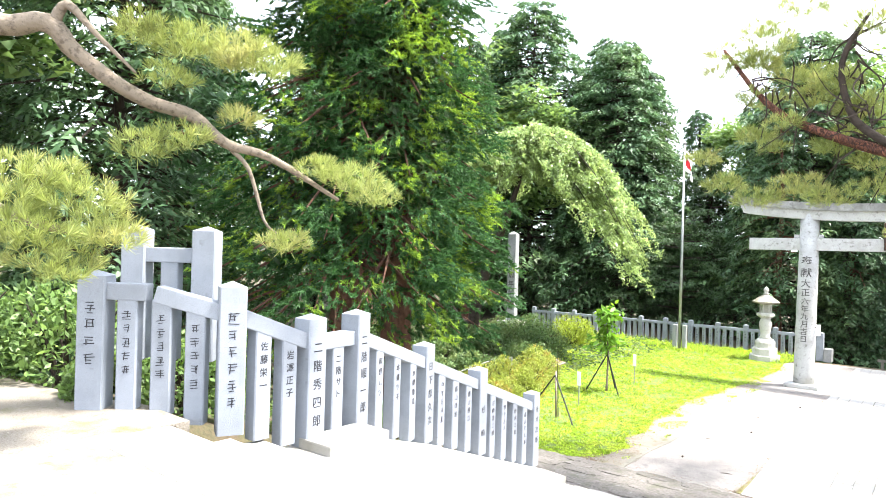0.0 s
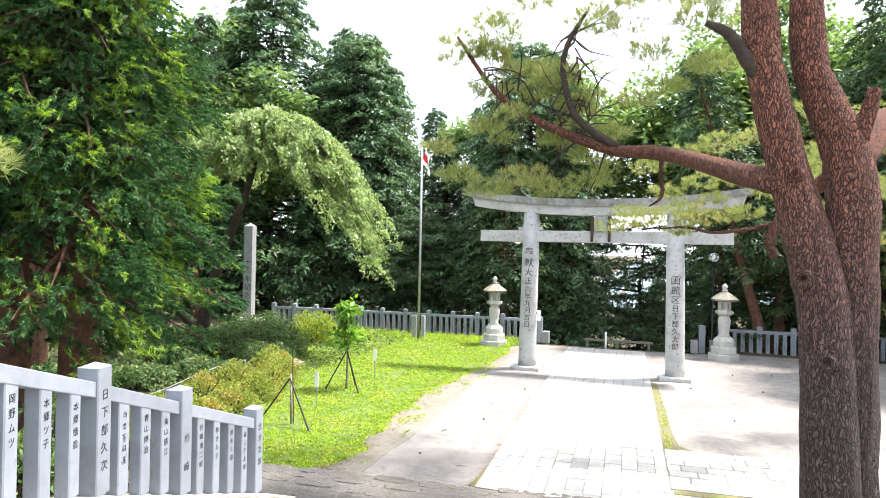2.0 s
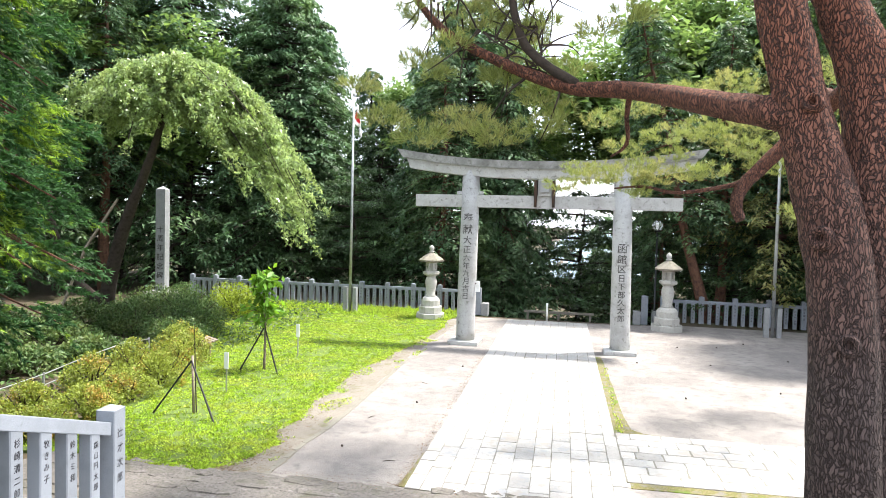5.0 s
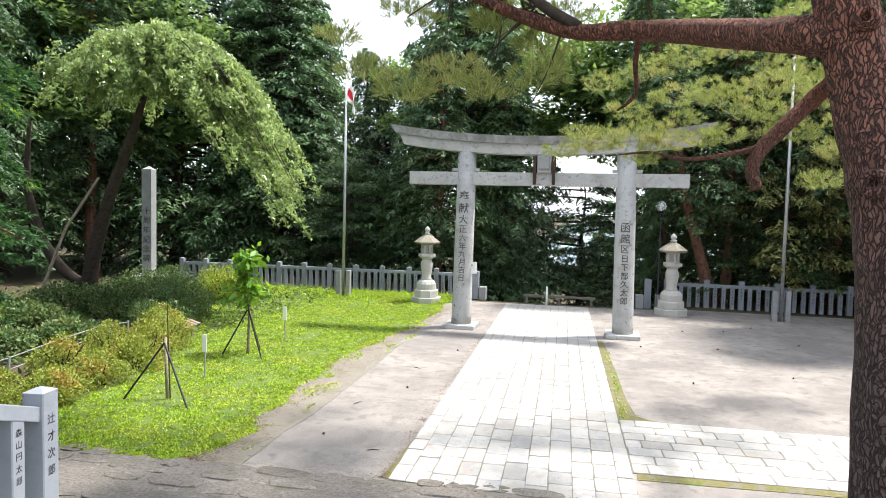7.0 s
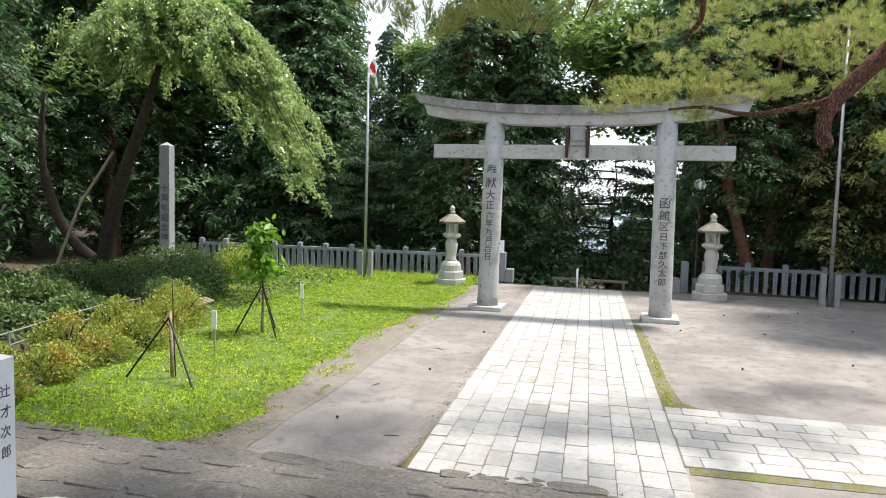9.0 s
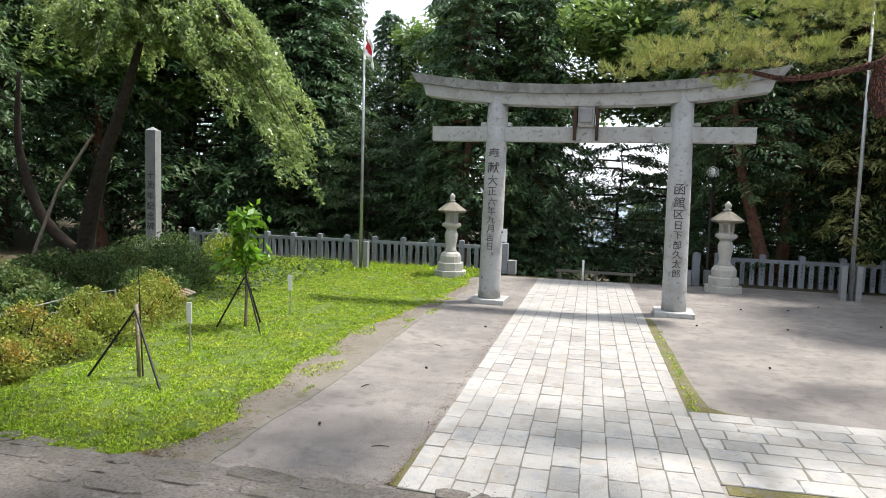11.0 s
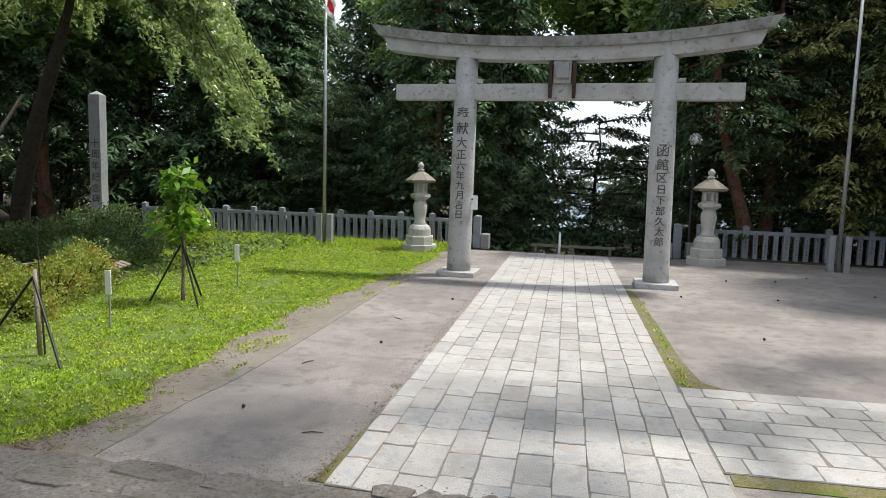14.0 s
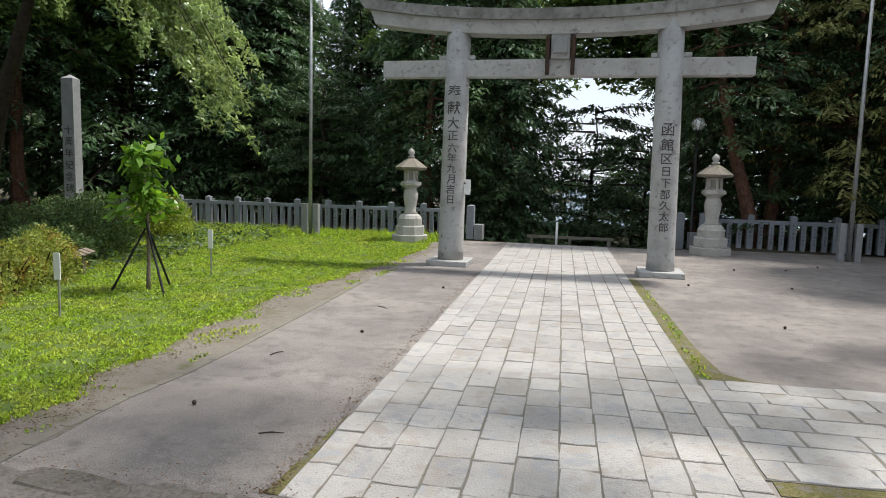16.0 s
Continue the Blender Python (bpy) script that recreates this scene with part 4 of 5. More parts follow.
    near = [(0.9, 18.3, 5.62, 0.5), (0.2, 18.2, 5.62, 0.55), (-0.5, 18.1, 5.55, 0.5), (-1.05, 18.0, 5.4, 0.38), (1.5, 18.5, 5.7, 0.45), (0.5, 18.6, 5.35, 0.4), (-0.2, 18.4, 5.8, 0.35),
              (2.6, 19.0, 6.3, 0.6), (3.3, 19.3, 5.9, 0.6), (3.9, 19.2, 6.6, 0.7), (4.4, 19.6, 5.6, 0.6), (3.0, 19.6, 6.9, 0.6), (5.0, 19.4, 6.4, 0.7), (4.2, 20.2, 5.0, 0.5), (5.4, 20.0, 5.2, 0.5), (2.1, 19.4, 6.6, 0.5), (1.9, 18.6, 5.75, 0.45), (0.6, 18.5, 5.9, 0.45), (-0.7, 18.3, 5.75, 0.4), (1.2, 18.8, 6.1, 0.4), (4.5, 22.0, 7.4, 0.7), (5.5, 22.5, 6.6, 0.7), (6.2, 23.0, 7.9, 0.8), (5.2, 22.0, 8.5, 0.8), (4.0, 21.5, 8.7, 0.7), (6.8, 23.0, 7.0, 0.7), (0.2, 18.9, 6.3, 0.45), (1.0, 18.6, 6.5, 0.5), (1.8, 19.2, 6.7, 0.55), (0.6, 19.8, 7.3, 0.6), (1.5, 20.0, 7.6, 0.65), (2.6, 20.4, 7.9, 0.7), (-0.3, 19.6, 7.0, 0.45), (3.4, 20.6, 7.4, 0.6)]
    clumps = [
              (-1.5, 14.5, 7.6, 0.4), (-2.3, 14.8, 7.9, 0.45), (-2.7, 14.2, 7.4, 0.35), (-0.4, 14.6, 7.6, 0.35), (0.1, 14.9, 7.9, 0.4), (-3.3, 14.9, 8.8, 0.5), (-1.2, 14.2, 9.0, 0.5), (-0.5, 14.0, 9.4, 0.6), (0.6, 14.3, 9.0, 0.5), (-2.4, 14.4, 9.6, 0.5), (-1.9, 14.6, 6.9, 0.35), (-3.0, 14.6, 7.0, 0.3), (-0.9, 14.6, 6.35, 0.3),
              (-3.9, 14.7, 6.3, 0.45), (-3.2, 14.5, 6.0, 0.5), (-2.5, 14.5, 6.2, 0.5), (-1.9, 14.4, 5.95, 0.45), (-1.2, 14.4, 6.1, 0.4), (-4.4, 14.9, 6.9, 0.4), (-3.4, 14.9, 7.3, 0.4), (-2.0, 14.9, 8.3, 0.5), (-3.0, 14.3, 9.0, 0.5), (-0.2, 14.2, 8.4, 0.45), (-0.9, 15.0, 7.1, 0.4), (0.9, 14.5, 8.2, 0.5), (1.2, 14.0, 9.3, 0.5)]
    haze = clumps
    clumps = []
    for k in range(14):
        t = r2.uniform(0, 1)
        a = Vector((-0.9, 14.3, 7.0)).lerp(Vector((-3.9, 14.8, 9.1)), t)
        haze.append((a.x + r2.uniform(-0.6, 0.6), a.y + r2.uniform(-0.2, 0.6), a.z + r2.uniform(-0.5, 0.7), r2.uniform(0.3, 0.5)))
    for k in range(38):
        clumps.append((r2.uniform(-0.8, 5.0), r2.uniform(10.5, 18.5), r2.uniform(9.8, 12.2), r2.uniform(0.5, 0.9)))
    # clumps above the view, added to shade the left of the yard
    for k in range(16):
        clumps.append((r2.uniform(-2.2, 1.2), r2.uniform(16.5, 20.5), r2.uniform(11.0, 12.6), r2.uniform(0.6, 1.0)))
    # unseen clumps added higher up to cast soft shade on the near path
    for k in range(30):
        clumps.append((r2.uniform(-1.2, 4.4), r2.uniform(15.3, 19.2), r2.uniform(12.2, 13.6), r2.uniform(0.5, 0.9)))
    # unseen clumps added further left to shade the landing and near lawn
    for k in range(28):
        clumps.append((r2.uniform(-6.0, -1.0), r2.uniform(15.4, 18.9), r2.uniform(12.6, 13.9), r2.uniform(0.5, 0.9)))
    link_mesh("needles", needle_clumps(rng, clumps, 100, 22, 0.18, 0.011), PINE_LEAF, e, "yellow-green needle tufts")
    link_mesh("needles", needle_clumps(rng, haze, 260, 22, 0.17, 0.010), PINE_LEAF, e, "loose yellow-green needle tufts")
    link_mesh("needles", needle_clumps(rng, near, 250, 24, 0.13, 0.0085), PINE_LEAF, e, "dense yellow-green needle tufts")
    knot_ring(e, (1.98, 10.76, 3.55), (-0.3, -1, 0.1), 0.10)
    knot_ring(e, (1.72, 10.85, 4.55), (-0.6, -1, 0.0), 0.11)
    knot_ring(e, (1.62, 10.93, 5.85), (-0.5, -1, 0.2), 0.09)


big_pine()


def leaning_pine():
    """The pine whose bough reaches over the terrace fence."""
    e = empty("pine_tree", pose(0, 0, 0), "pine with a pale crooked bough over the fence", "tree")
    limb(e, [(-7.4, 0.2, TERRACE - 0.2), (-7.2, 0.4, 5.0), (-6.9, 0.8, 6.4), (-6.9, 0.6, 9.0)], [0.3, 0.25, 0.2, 0.1], PINE_BARK, "trunk", 12, 0.06, 1)
    limb(e, [(-6.9, 0.75, 6.3), (-5.84, 1.65, 6.57), (-5.58, 2.13, 6.51), (-5.40, 2.41, 6.57), (-5.31, 2.62, 6.34), (-5.11, 3.04, 6.05), (-4.96, 3.43, 5.95), (-4.82, 3.68, 5.73), (-4.68, 4.06, 5.64), (-4.42, 4.66, 5.29)], [0.13, 0.10, 0.085, 0.08, 0.07, 0.06, 0.055, 0.045, 0.035, 0.015], TWIG, "branch", 10, 0.08, 2, "pale grey crooked bough")
    limb(e, [(-5.38, 2.45, 6.57), (-5.28, 2.51, 6.72), (-5.10, 2.66, 6.49), (-4.95, 2.92, 6.21)], [0.05, 0.04, 0.022, 0.01], TWIG, "branch", 7, 0.08, 3)
    limb(e, [(-4.85, 3.7, 5.72), (-4.75, 3.87, 5.52), (-4.70, 4.01, 5.07), (-4.62, 4.1, 4.95)], [0.025, 0.02, 0.015, 0.008], TWIG, "branch", 6, 0.08, 4)
    limb(e, [(-6.9, 0.8, 6.0), (-5.9, 1.6, 5.4), (-5.0, 2.1, 5.0), (-4.6, 2.3, 4.9)], [0.1, 0.07, 0.04, 0.02], TWIG, "branch", 8, 0.08, 5)
    rng = np.random.default_rng(71)
    clumps = [(-4.26, 4.66, 5.46, 0.34), (-4.42, 4.42, 5.52, 0.26), (-4.10, 4.85, 5.3, 0.24), (-4.58, 4.14, 4.84, 0.24), (-4.48, 3.83, 6.4, 0.3), (-4.62, 3.6, 6.46, 0.34), (-4.80, 3.3, 6.5, 0.34), (-4.95, 3.05, 6.55, 0.3), (-4.93, 3.19, 6.2, 0.22), (-4.71, 3.77, 5.92, 0.2),
              (-5.0, 3.0, 5.62, 0.28), (-4.81, 3.29, 5.7, 0.25), (-4.7, 2.1, 5.25, 0.32), (-4.51, 2.37, 5.08, 0.34), (-4.6, 2.07, 4.85, 0.34), (-4.45, 2.55, 4.85, 0.28), (-4.54, 2.22, 4.62, 0.3), (-4.66, 1.89, 5.05, 0.34), (-5.2, 2.6, 6.9, 0.3), (-4.8, 2.9, 7.0, 0.4), (-5.6, 1.5, 5.3, 0.4), (-5.2, 1.8, 4.6, 0.3)]
    link_mesh("needles", needle_clumps(rng, clumps, 560, 32, 0.11, 0.0055), PINE_LEAF, e, "yellow-green needle tufts")


leaning_pine()


def far_woods():
    """The closed wood behind the nearest trees, with a gap towards the bay."""
    rng = np.random.default_rng(77)
    C = []
    n = 0
    while n < 17000:
        if rng.uniform() < 0.62:
            x, y = rng.uniform(-48, 30), rng.uniform(60, 70)
            if -17.5 < x < -12.5 or -4.2 < x < -0.6:
                continue
        else:
            x, y = rng.uniform(-50, -40), rng.uniform(-5, 62)
        top = 11.0 + 5.0 * noise.noise((x * 0.12, y * 0.12, 2.0)) + (4 if x < -38 else 0)
        z = height(x, y) + rng.uniform(0.2, top)
        if noise.noise((x * 0.4, y * 0.4, z * 0.4)) < -0.25:
            continue
        C.append((x, y, z))
        n += 1
    D = rng.normal(size=(n, 3)) * np.array([1, 1, 0.5])
    D /= np.linalg.norm(D, axis=1, keepdims=True)
    U, V = leaf_axes(rng, D, 0.95, 0.5)
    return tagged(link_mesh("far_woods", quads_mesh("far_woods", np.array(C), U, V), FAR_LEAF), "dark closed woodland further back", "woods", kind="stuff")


far_woods()

# ---- shrubs and lawn plants ----
def bush(name, x, y, z, rx, ry, h, leafmat, seed, n, leaf, label, group=""):
    """A lumpy shrub: stems and leaves gathered on an uneven shell."""
    rng = np.random.default_rng(seed)
    e = empty(name, pose(x, y, z), label, "shrub", group)
    for k in range(9):
        a = 2 * math.pi * k / 9 + seed
        part("stem", tube(bmesh.new(), [(0.05 * math.cos(a), 0.05 * math.sin(a), -0.05), (0.3 * rx * math.cos(a), 0.3 * ry * math.sin(a), h * 0.4), (0.62 * rx * math.cos(a), 0.62 * ry * math.sin(a), h * 0.75)], [0.03, 0.02, 0.008], 5), BARK, e)
    C, D = [], []
    lumps = 26
    for k in range(lumps):
        d = units(rng, 1)[0]
        d[2] = abs(d[2])
        s = rng.uniform(0.28, 0.42)
        c = np.array([d[0] * rx * 0.72, d[1] * ry * 0.72, 0.08 + d[2] * h * 0.70])
        m = n // lumps
        u = units(rng, m)
        p = c + u * np.array([rx * s, ry * s, h * s * 0.9]) * rng.uniform(0.75, 1.05, size=(m, 1))
        p[:, 2] = np.maximum(p[:, 2], 0.03)
        C.append(p)
        q = u * 0.5 + rng.normal(size=(m, 3)) * 0.6 + np.array([0, 0, 0.3])
        D.append(q / np.linalg.norm(q, axis=1, keepdims=True))
    C, D = np.concatenate(C), np.concatenate(D)
    U, V = leaf_axes(rng, D, leaf, leaf * 0.5)
    link_mesh("leaves", quads_mesh("leaves", C, U, V), leafmat, e)
    return e


AZ = [(-11.35, 15.3, 0.72, 0.75), (-11.5, 16.75, 0.78, 0.8), (-11.6, 18.2, 0.8, 0.85), (-11.75, 19.6, 0.82, 0.9), (-12.2, 20.9, 0.85, 1.0), (-12.7, 22.2, 0.9, 1.05), (-12.7, 16.2, 0.75, 0.85), (-13.0, 18.6, 0.8, 1.0), (-12.5, 14.2, 0.8, 0.8), (-13.6, 23.3, 0.9, 1.1), (-13.3, 20.6, 0.75, 0.95)]
for k, (x, y, r, h) in enumerate(AZ):
    bush("azalea_bush", x, y, max(height(x, y), -0.1), r, r * 0.95, h, AZALEA_LEAF, 100 + k, 4200, 0.075, "clipped azalea bush with yellow-brown spent flowers", "azalea border")
bush("round_bush", -16.3, 31.3, 0, 1.3, 1.2, 1.75, BRIGHT_BUSH, 120, 6500, 0.10, "rounded bright yellow-green clipped bush")
for k, (x, y, rx, h) in enumerate(((-17.8, 29.6, 1.6, 1.6), (-16.0, 27.5, 1.5, 1.5), (-15.4, 25.6, 1.4, 1.3), (-17.6, 26.3, 1.5, 1.4), (-14.4, 24.3, 1.1, 1.1), (-19.6, 30.0, 1.6, 1.4))):
    bush("dark_shrub", x, y, 0, rx, rx * 0.9, h, BUSH_LEAF, 130 + k, 6000, 0.10, "dense dark green shrub beyond the azaleas", "dark shrubs")
for k, (x, y, rx, h) in enumerate(((-15.2, 21.5, 1.3, 0.9), (-16.5, 19.5, 1.5, 0.8), (-18.0, 22.5, 1.7, 1.0), (-20.0, 26.5, 1.7, 1.2), (-15.5, 16.5, 1.4, 0.8), (-19.0, 18.0, 1.6, 0.9), (-22.5, 24.0, 1.8, 1.3))):
    bush("fern_shrub", x, y, height(x, y), rx, rx, h, BUSH_LEAF, 150 + k, 4200, 0.14, "low feathery undergrowth in woodland shade", "undergrowth shrubs")
for k, (x, y, rx, h) in enumerate(((-6.9, 4.6, 0.8, 1.1), (-6.4, 6.0, 0.6, 0.8), (-7.4, 3.4, 0.9, 1.3), (-8.3, 2.4, 1.0, 1.2), (-6.1, 3.2, 0.35, 0.5), (-7.6, 7.8, 0.9, 0.8))):
    bush("garden_shrub", x, y, height(x, y), rx, rx, h, BROAD_LEAF, 170 + k, 3000, 0.09, "light green shrub behind the balustrade", "balustrade shrubs")


def inside(x, y, poly):
    c = False
    for (x0, y0), (x1, y1) in zip(poly, poly[1:] + poly[:1]):
        if (y0 > y) != (y1 > y) and x < (x1 - x0) * (y - y0) / (y1 - y0) + x0:
            c = not c
    return c


def grass_field():
    """Short blades and clover on the lawn, thinner along the bare edge."""
    rng = np.random.default_rng(81)
    poly = LAWN_EDGE + [(-22, 36.9), (-18.5, 30), (-14, 26), (-12.2, 22), (-11, 18), (-11.3, 14.6)]
    pts = []
    while len(pts) < 190000:
        x, y = rng.uniform(-19, -6.0), 14.3 + 22.7 * rng.uniform() ** 1.35
        x += 0.18 * noise.noise((y * 1.5, 2.0, 0)) + 0.22 * noise.noise((y * 5.0, x * 5.0, 3.0))
        if not inside(x, y, poly):
            continue
        bare = noise.noise((x * 0.9, y * 0.9, 5.0))
        if bare > 0.36 and rng.uniform() < 0.75:
            continue
        if noise.noise((x * 2.2, y * 2.2, 9.0)) > 0.3 and rng.uniform() < 0.5:
            continue
        if (x + 9.3) ** 2 + (y - 17.4) ** 2 < 0.35 and rng.uniform() < 0.8:
            continue
        pts.append((x, y))
    for k in range(5000):
        y = 14.7 + 19 * rng.uniform() ** 1.4
        pts.append((lawn_x(y) - 0.1 + rng.normal() * 0.09 + 0.12 * noise.noise((y * 2.3, 0, 0)), y))
    for k in range(9000):
        y = 15.0 + 15 * rng.uniform() ** 1.2
        x = lawn_x(y) + rng.uniform(-0.1, 0.95)
        if noise.noise((x * 1.6, y * 0.9, 12.0)) > 0.12 and x < -6.1:
            pts.append((x, y))
    for k in range(220):
        t = rng.uniform() ** 1.5
        pts.append((0.27 - 0.2 * t + abs(rng.normal()) * 0.09, 19.05 + 7.0 * t))
    P = np.array(pts)
    n = len(P)
    hgt = rng.uniform(0.015, 0.055, size=n)
    clump = np.array([noise.noise((x * 3.1, y * 3.1, 4.0)) for x, y in P])
    hgt *= np.clip(1.0 + 1.4 * clump, 0.5, 1.9)
    tall = P[:, 1] > 34.0
    hgt[tall] *= rng.uniform(1.0, 5.0, size=tall.sum())
    C = np.column_stack([P, 0.012 + hgt * 0.5])
    D = rng.normal(size=(n, 3)) * 0.85
    D[:, 2] = 1.0
    D /= np.linalg.norm(D, axis=1, keepdims=True)
    s = np.cross(D, units(rng, n))
    s /= np.linalg.norm(s, axis=1, keepdims=True)
    U, V = D * hgt[:, None] * 0.6, s * (rng.uniform(0.005, 0.016, size=(n, 1)) * np.where(rng.uniform(size=(n, 1)) < 0.2, 2.0, 1.0))
    return tagged(link_mesh("grass", tris_mesh("grass", C, U, V), GRASS), "short sunlit grass and clover blades", "grass", kind="stuff")


grass_field()


def litter():
    """Woodland litter and low weeds under the trees."""
    rng = np.random.default_rng(83)
    n = 14000
    x, y = rng.uniform(-26, -12.5, n), rng.uniform(8, 37, n)
    z = np.array([height(a, b) for a, b in zip(x, y)]) + rng.uniform(0.02, 0.25, n)
    D = rng.normal(size=(n, 3)) * np.array([1, 1, 0.5])
    D /= np.linalg.norm(D, axis=1, keepdims=True)
    U, V = leaf_axes(rng, D, 0.2, 0.08)
    return tagged(link_mesh("weeds", quads_mesh("weeds", np.column_stack([x, y, z]), U, V), BUSH_LEAF), "low weeds on the woodland floor", "weeds", kind="stuff")


litter()


# ---- sapling, stakes and signs ----
def sapling():
    e = empty("sapling", pose(-9.9, 22.0, 0.01), "young leafy sapling tied to dark support stakes", "sapling")
    limb(e, [(0, 0, 0), (0.02, 0.01, 1.2), (-0.03, 0, 2.3), (-0.08, 0, 3.0)], [0.045, 0.035, 0.02, 0.008], TWIG, "trunk", 8, 0.05, 1)
    bm = bmesh.new()
    rng = np.random.default_rng(91)
    C, D = [], []
    for k in range(34):
        f = rng.uniform(0, 1)
        z = 1.35 + 1.75 * f
        a = rng.uniform(0, 6.28)
        L = (0.85 - 0.45 * f) * rng.uniform(0.5, 1.1) * (0.5 if 0.35 < f < 0.5 else 1.0)
        o = np.array([math.cos(a), math.sin(a), 0])
        tip = np.array([-0.03, 0, z]) + o * L + np.array([0, 0, 0.22 * L - 0.1])
        tube(bm, [(-0.02, 0, z - 0.1), tuple(tip)], [0.01, 0.004], 4)
        for q in range(13):
            t = rng.uniform(0.2, 1.1)
            c = np.array([-0.03, 0, z]) * (1 - t) + tip * t + rng.normal(size=3) * 0.09
            d = o * 0.6 + rng.normal(size=3) * 0.5 + np.array([0, 0, -0.45])
            C.append(c)
            D.append(d / np.linalg.norm(d))
    part("twigs", bm, TWIG, e)
    U, V = leaf_axes(rng, np.array(D), 0.30, 0.135)
    link_mesh("leaves", quads_mesh("leaves", np.array(C), U, V), SAPLING_LEAF, e)
    for a in (200, 330, 90):
        c, s = math.cos(math.radians(a)), math.sin(math.radians(a))
        part("stake", tube(bmesh.new(), [(c * 0.72, s * 0.72, -0.02), (c * -0.05, s * -0.05, 1.42)], [0.024, 0.022], 8), DARK_METAL, e, "thin dark support stake")


sapling()


def bare_stake():
    e = empty("tree_stake", pose(-9.3, 17.5, 0.0), "weathered wooden stake with dark diagonal props", "stake")
    part("post", tube(bmesh.new(), [(0, 0, -0.05), (-0.05, 0, 1.36)], [0.034, 0.03], 10, 0.05, 3), OLD_WOOD, e, "weathered wooden post", True)
    for a in (195, 330):
        c, s = math.cos(math.radians(a)), math.sin(math.radians(a))
        part("prop", tube(bmesh.new(), [(c * 0.95, s * 0.95, -0.02), (-0.05, -0.03, 1.25)], [0.022, 0.02], 8), DARK_METAL, e)
    part("dead_stem", tube(bmesh.new(), [(0.03, 0.06, 0.0), (-0.02, 0.06, 1.3), (-0.04, 0.05, 2.1)], [0.016, 0.012, 0.005], 6), BARK, e)


bare_stake()


def plate_sign(x, y):
    e = empty("plate_sign", pose(x, y, 0.0), "small white plate on a thin grey stake", "sign", "planting signs")
    part("stake", box((0.035, 0.025, 0.8), pose(0, 0, 0.36), 0.004), STEEL, e)
    part("plate", box((0.125, 0.02, 0.44), pose(0, -0.024, 0.88), 0.006), WHITE, e, "blank white plate")


plate_sign(-9.54, 19.3)
plate_sign(-9.84, 24.2)


def slanted_board():
    e = empty("slatted_board", pose(-12.75, 23.4, 0.0, 0, 0, -35), "low weathered wooden slatted board on legs", "board")
    for k in range(5):
        part("slat", box((0.85, 0.085, 0.03), pose(0, -0.2 + 0.1 * k, 0.42 + 0.03 * k, 16, 0, 0), 0.004), OLD_WOOD, e)
    for x in (-0.35, 0.35):
        part("leg", box((0.05, 0.05, 0.44), pose(x, 0.0, 0.21), 0.004), OLD_WOOD, e)


slanted_board()


def rope_fence():
    e = empty("pipe_fence", pose(0, 0, 0), "low pale pipe fence along the ditch", "fence")
    P = [(-12.9, 13.2), (-13.1, 14.6), (-13.3, 16.0), (-13.55, 17.6), (-14.1, 19.6), (-14.5, 21.5), (-14.3, 22.6)]
    for x, y in P:
        z = height(x, y)
        part("post", tube(bmesh.new(), [(x, y, z - 0.05), (x, y, 0.62)], [0.03, 0.03], 8), STEEL, e)
    for h in (0.58, 0.3):
        part("rail", tube(bmesh.new(), [(x, y, h) for x, y in P], [0.016] * len(P), 6), STEEL, e, smooth=True)


rope_fence()


# ---- writing ----
def glyphs(body, size):
    """A flat mesh of one sign of writing, centred, in the x-z plane."""
    c = bpy.data.curves.new("glyph", 'FONT')
    c.body, c.size, c.align_x, c.align_y = body, size, 'CENTER', 'CENTER'
    c.resolution_u, c.offset = 2, size * 0.007
    o = bpy.data.objects.new("glyph", c)
    scene.collection.objects.link(o)
    me = bpy.data.meshes.new_from_object(o.evaluated_get(bpy.context.evaluated_depsgraph_get()))
    bpy.data.objects.remove(o)
    bpy.data.curves.remove(c)
    bm = bmesh.new()
    bm.from_mesh(me)
    bpy.data.meshes.remove(me)
    if bm.verts:
        xs, ys = [v.co.x for v in bm.verts], [v.co.y for v in bm.verts]
        mx, my = (min(xs) + max(xs)) / 2, (min(ys) + max(ys)) / 2
        for v in bm.verts:
            v.co = Vector((v.co.x - mx, 0, v.co.y - my))
    return bm


def join_into(dst, src, shift):
    me = bpy.data.meshes.new("tmp")
    bmesh.ops.translate(src, verts=src.verts, vec=shift)
    src.to_mesh(me)
    src.free()
    dst.from_mesh(me)
    bpy.data.meshes.remove(me)


def column(body, top, step, size, bend=0.0, slant=0.0, front=0.0):
    """Signs one under the other, face towards -y; bend wraps them on a round pillar of that radius."""
    bm = bmesh.new()
    z = top
    for k, ch in enumerate(body):
        sz = size[min(k, len(size) - 1)]
        if ch != " ":
            g = glyphs(ch, sz)
            if bend:
                bmesh.ops.subdivide_edges(g, edges=[ed for ed in g.edges if ed.calc_length() > 0.06], cuts=2)
            join_into(bm, g, Vector((slant * (top - z), 0, z)))
        z -= step * sz
    for v in bm.verts:
        r = 0.355 - 0.0037 * (v.co.z - 0.44) if v.co.z < 3.14 else 0.345 - 0.0058 * (v.co.z - 3.14)
        v.co.y = -(math.sqrt(max(r * r - v.co.x ** 2, 1e-4)) + 0.007) if bend else -front
    r = bmesh.ops.extrude_face_region(bm, geom=bm.faces[:])
    bmesh.ops.translate(bm, verts=[v for v in r["geom"] if isinstance(v, bmesh.types.BMVert)], vec=(0, 0.003, 0))
    return bm


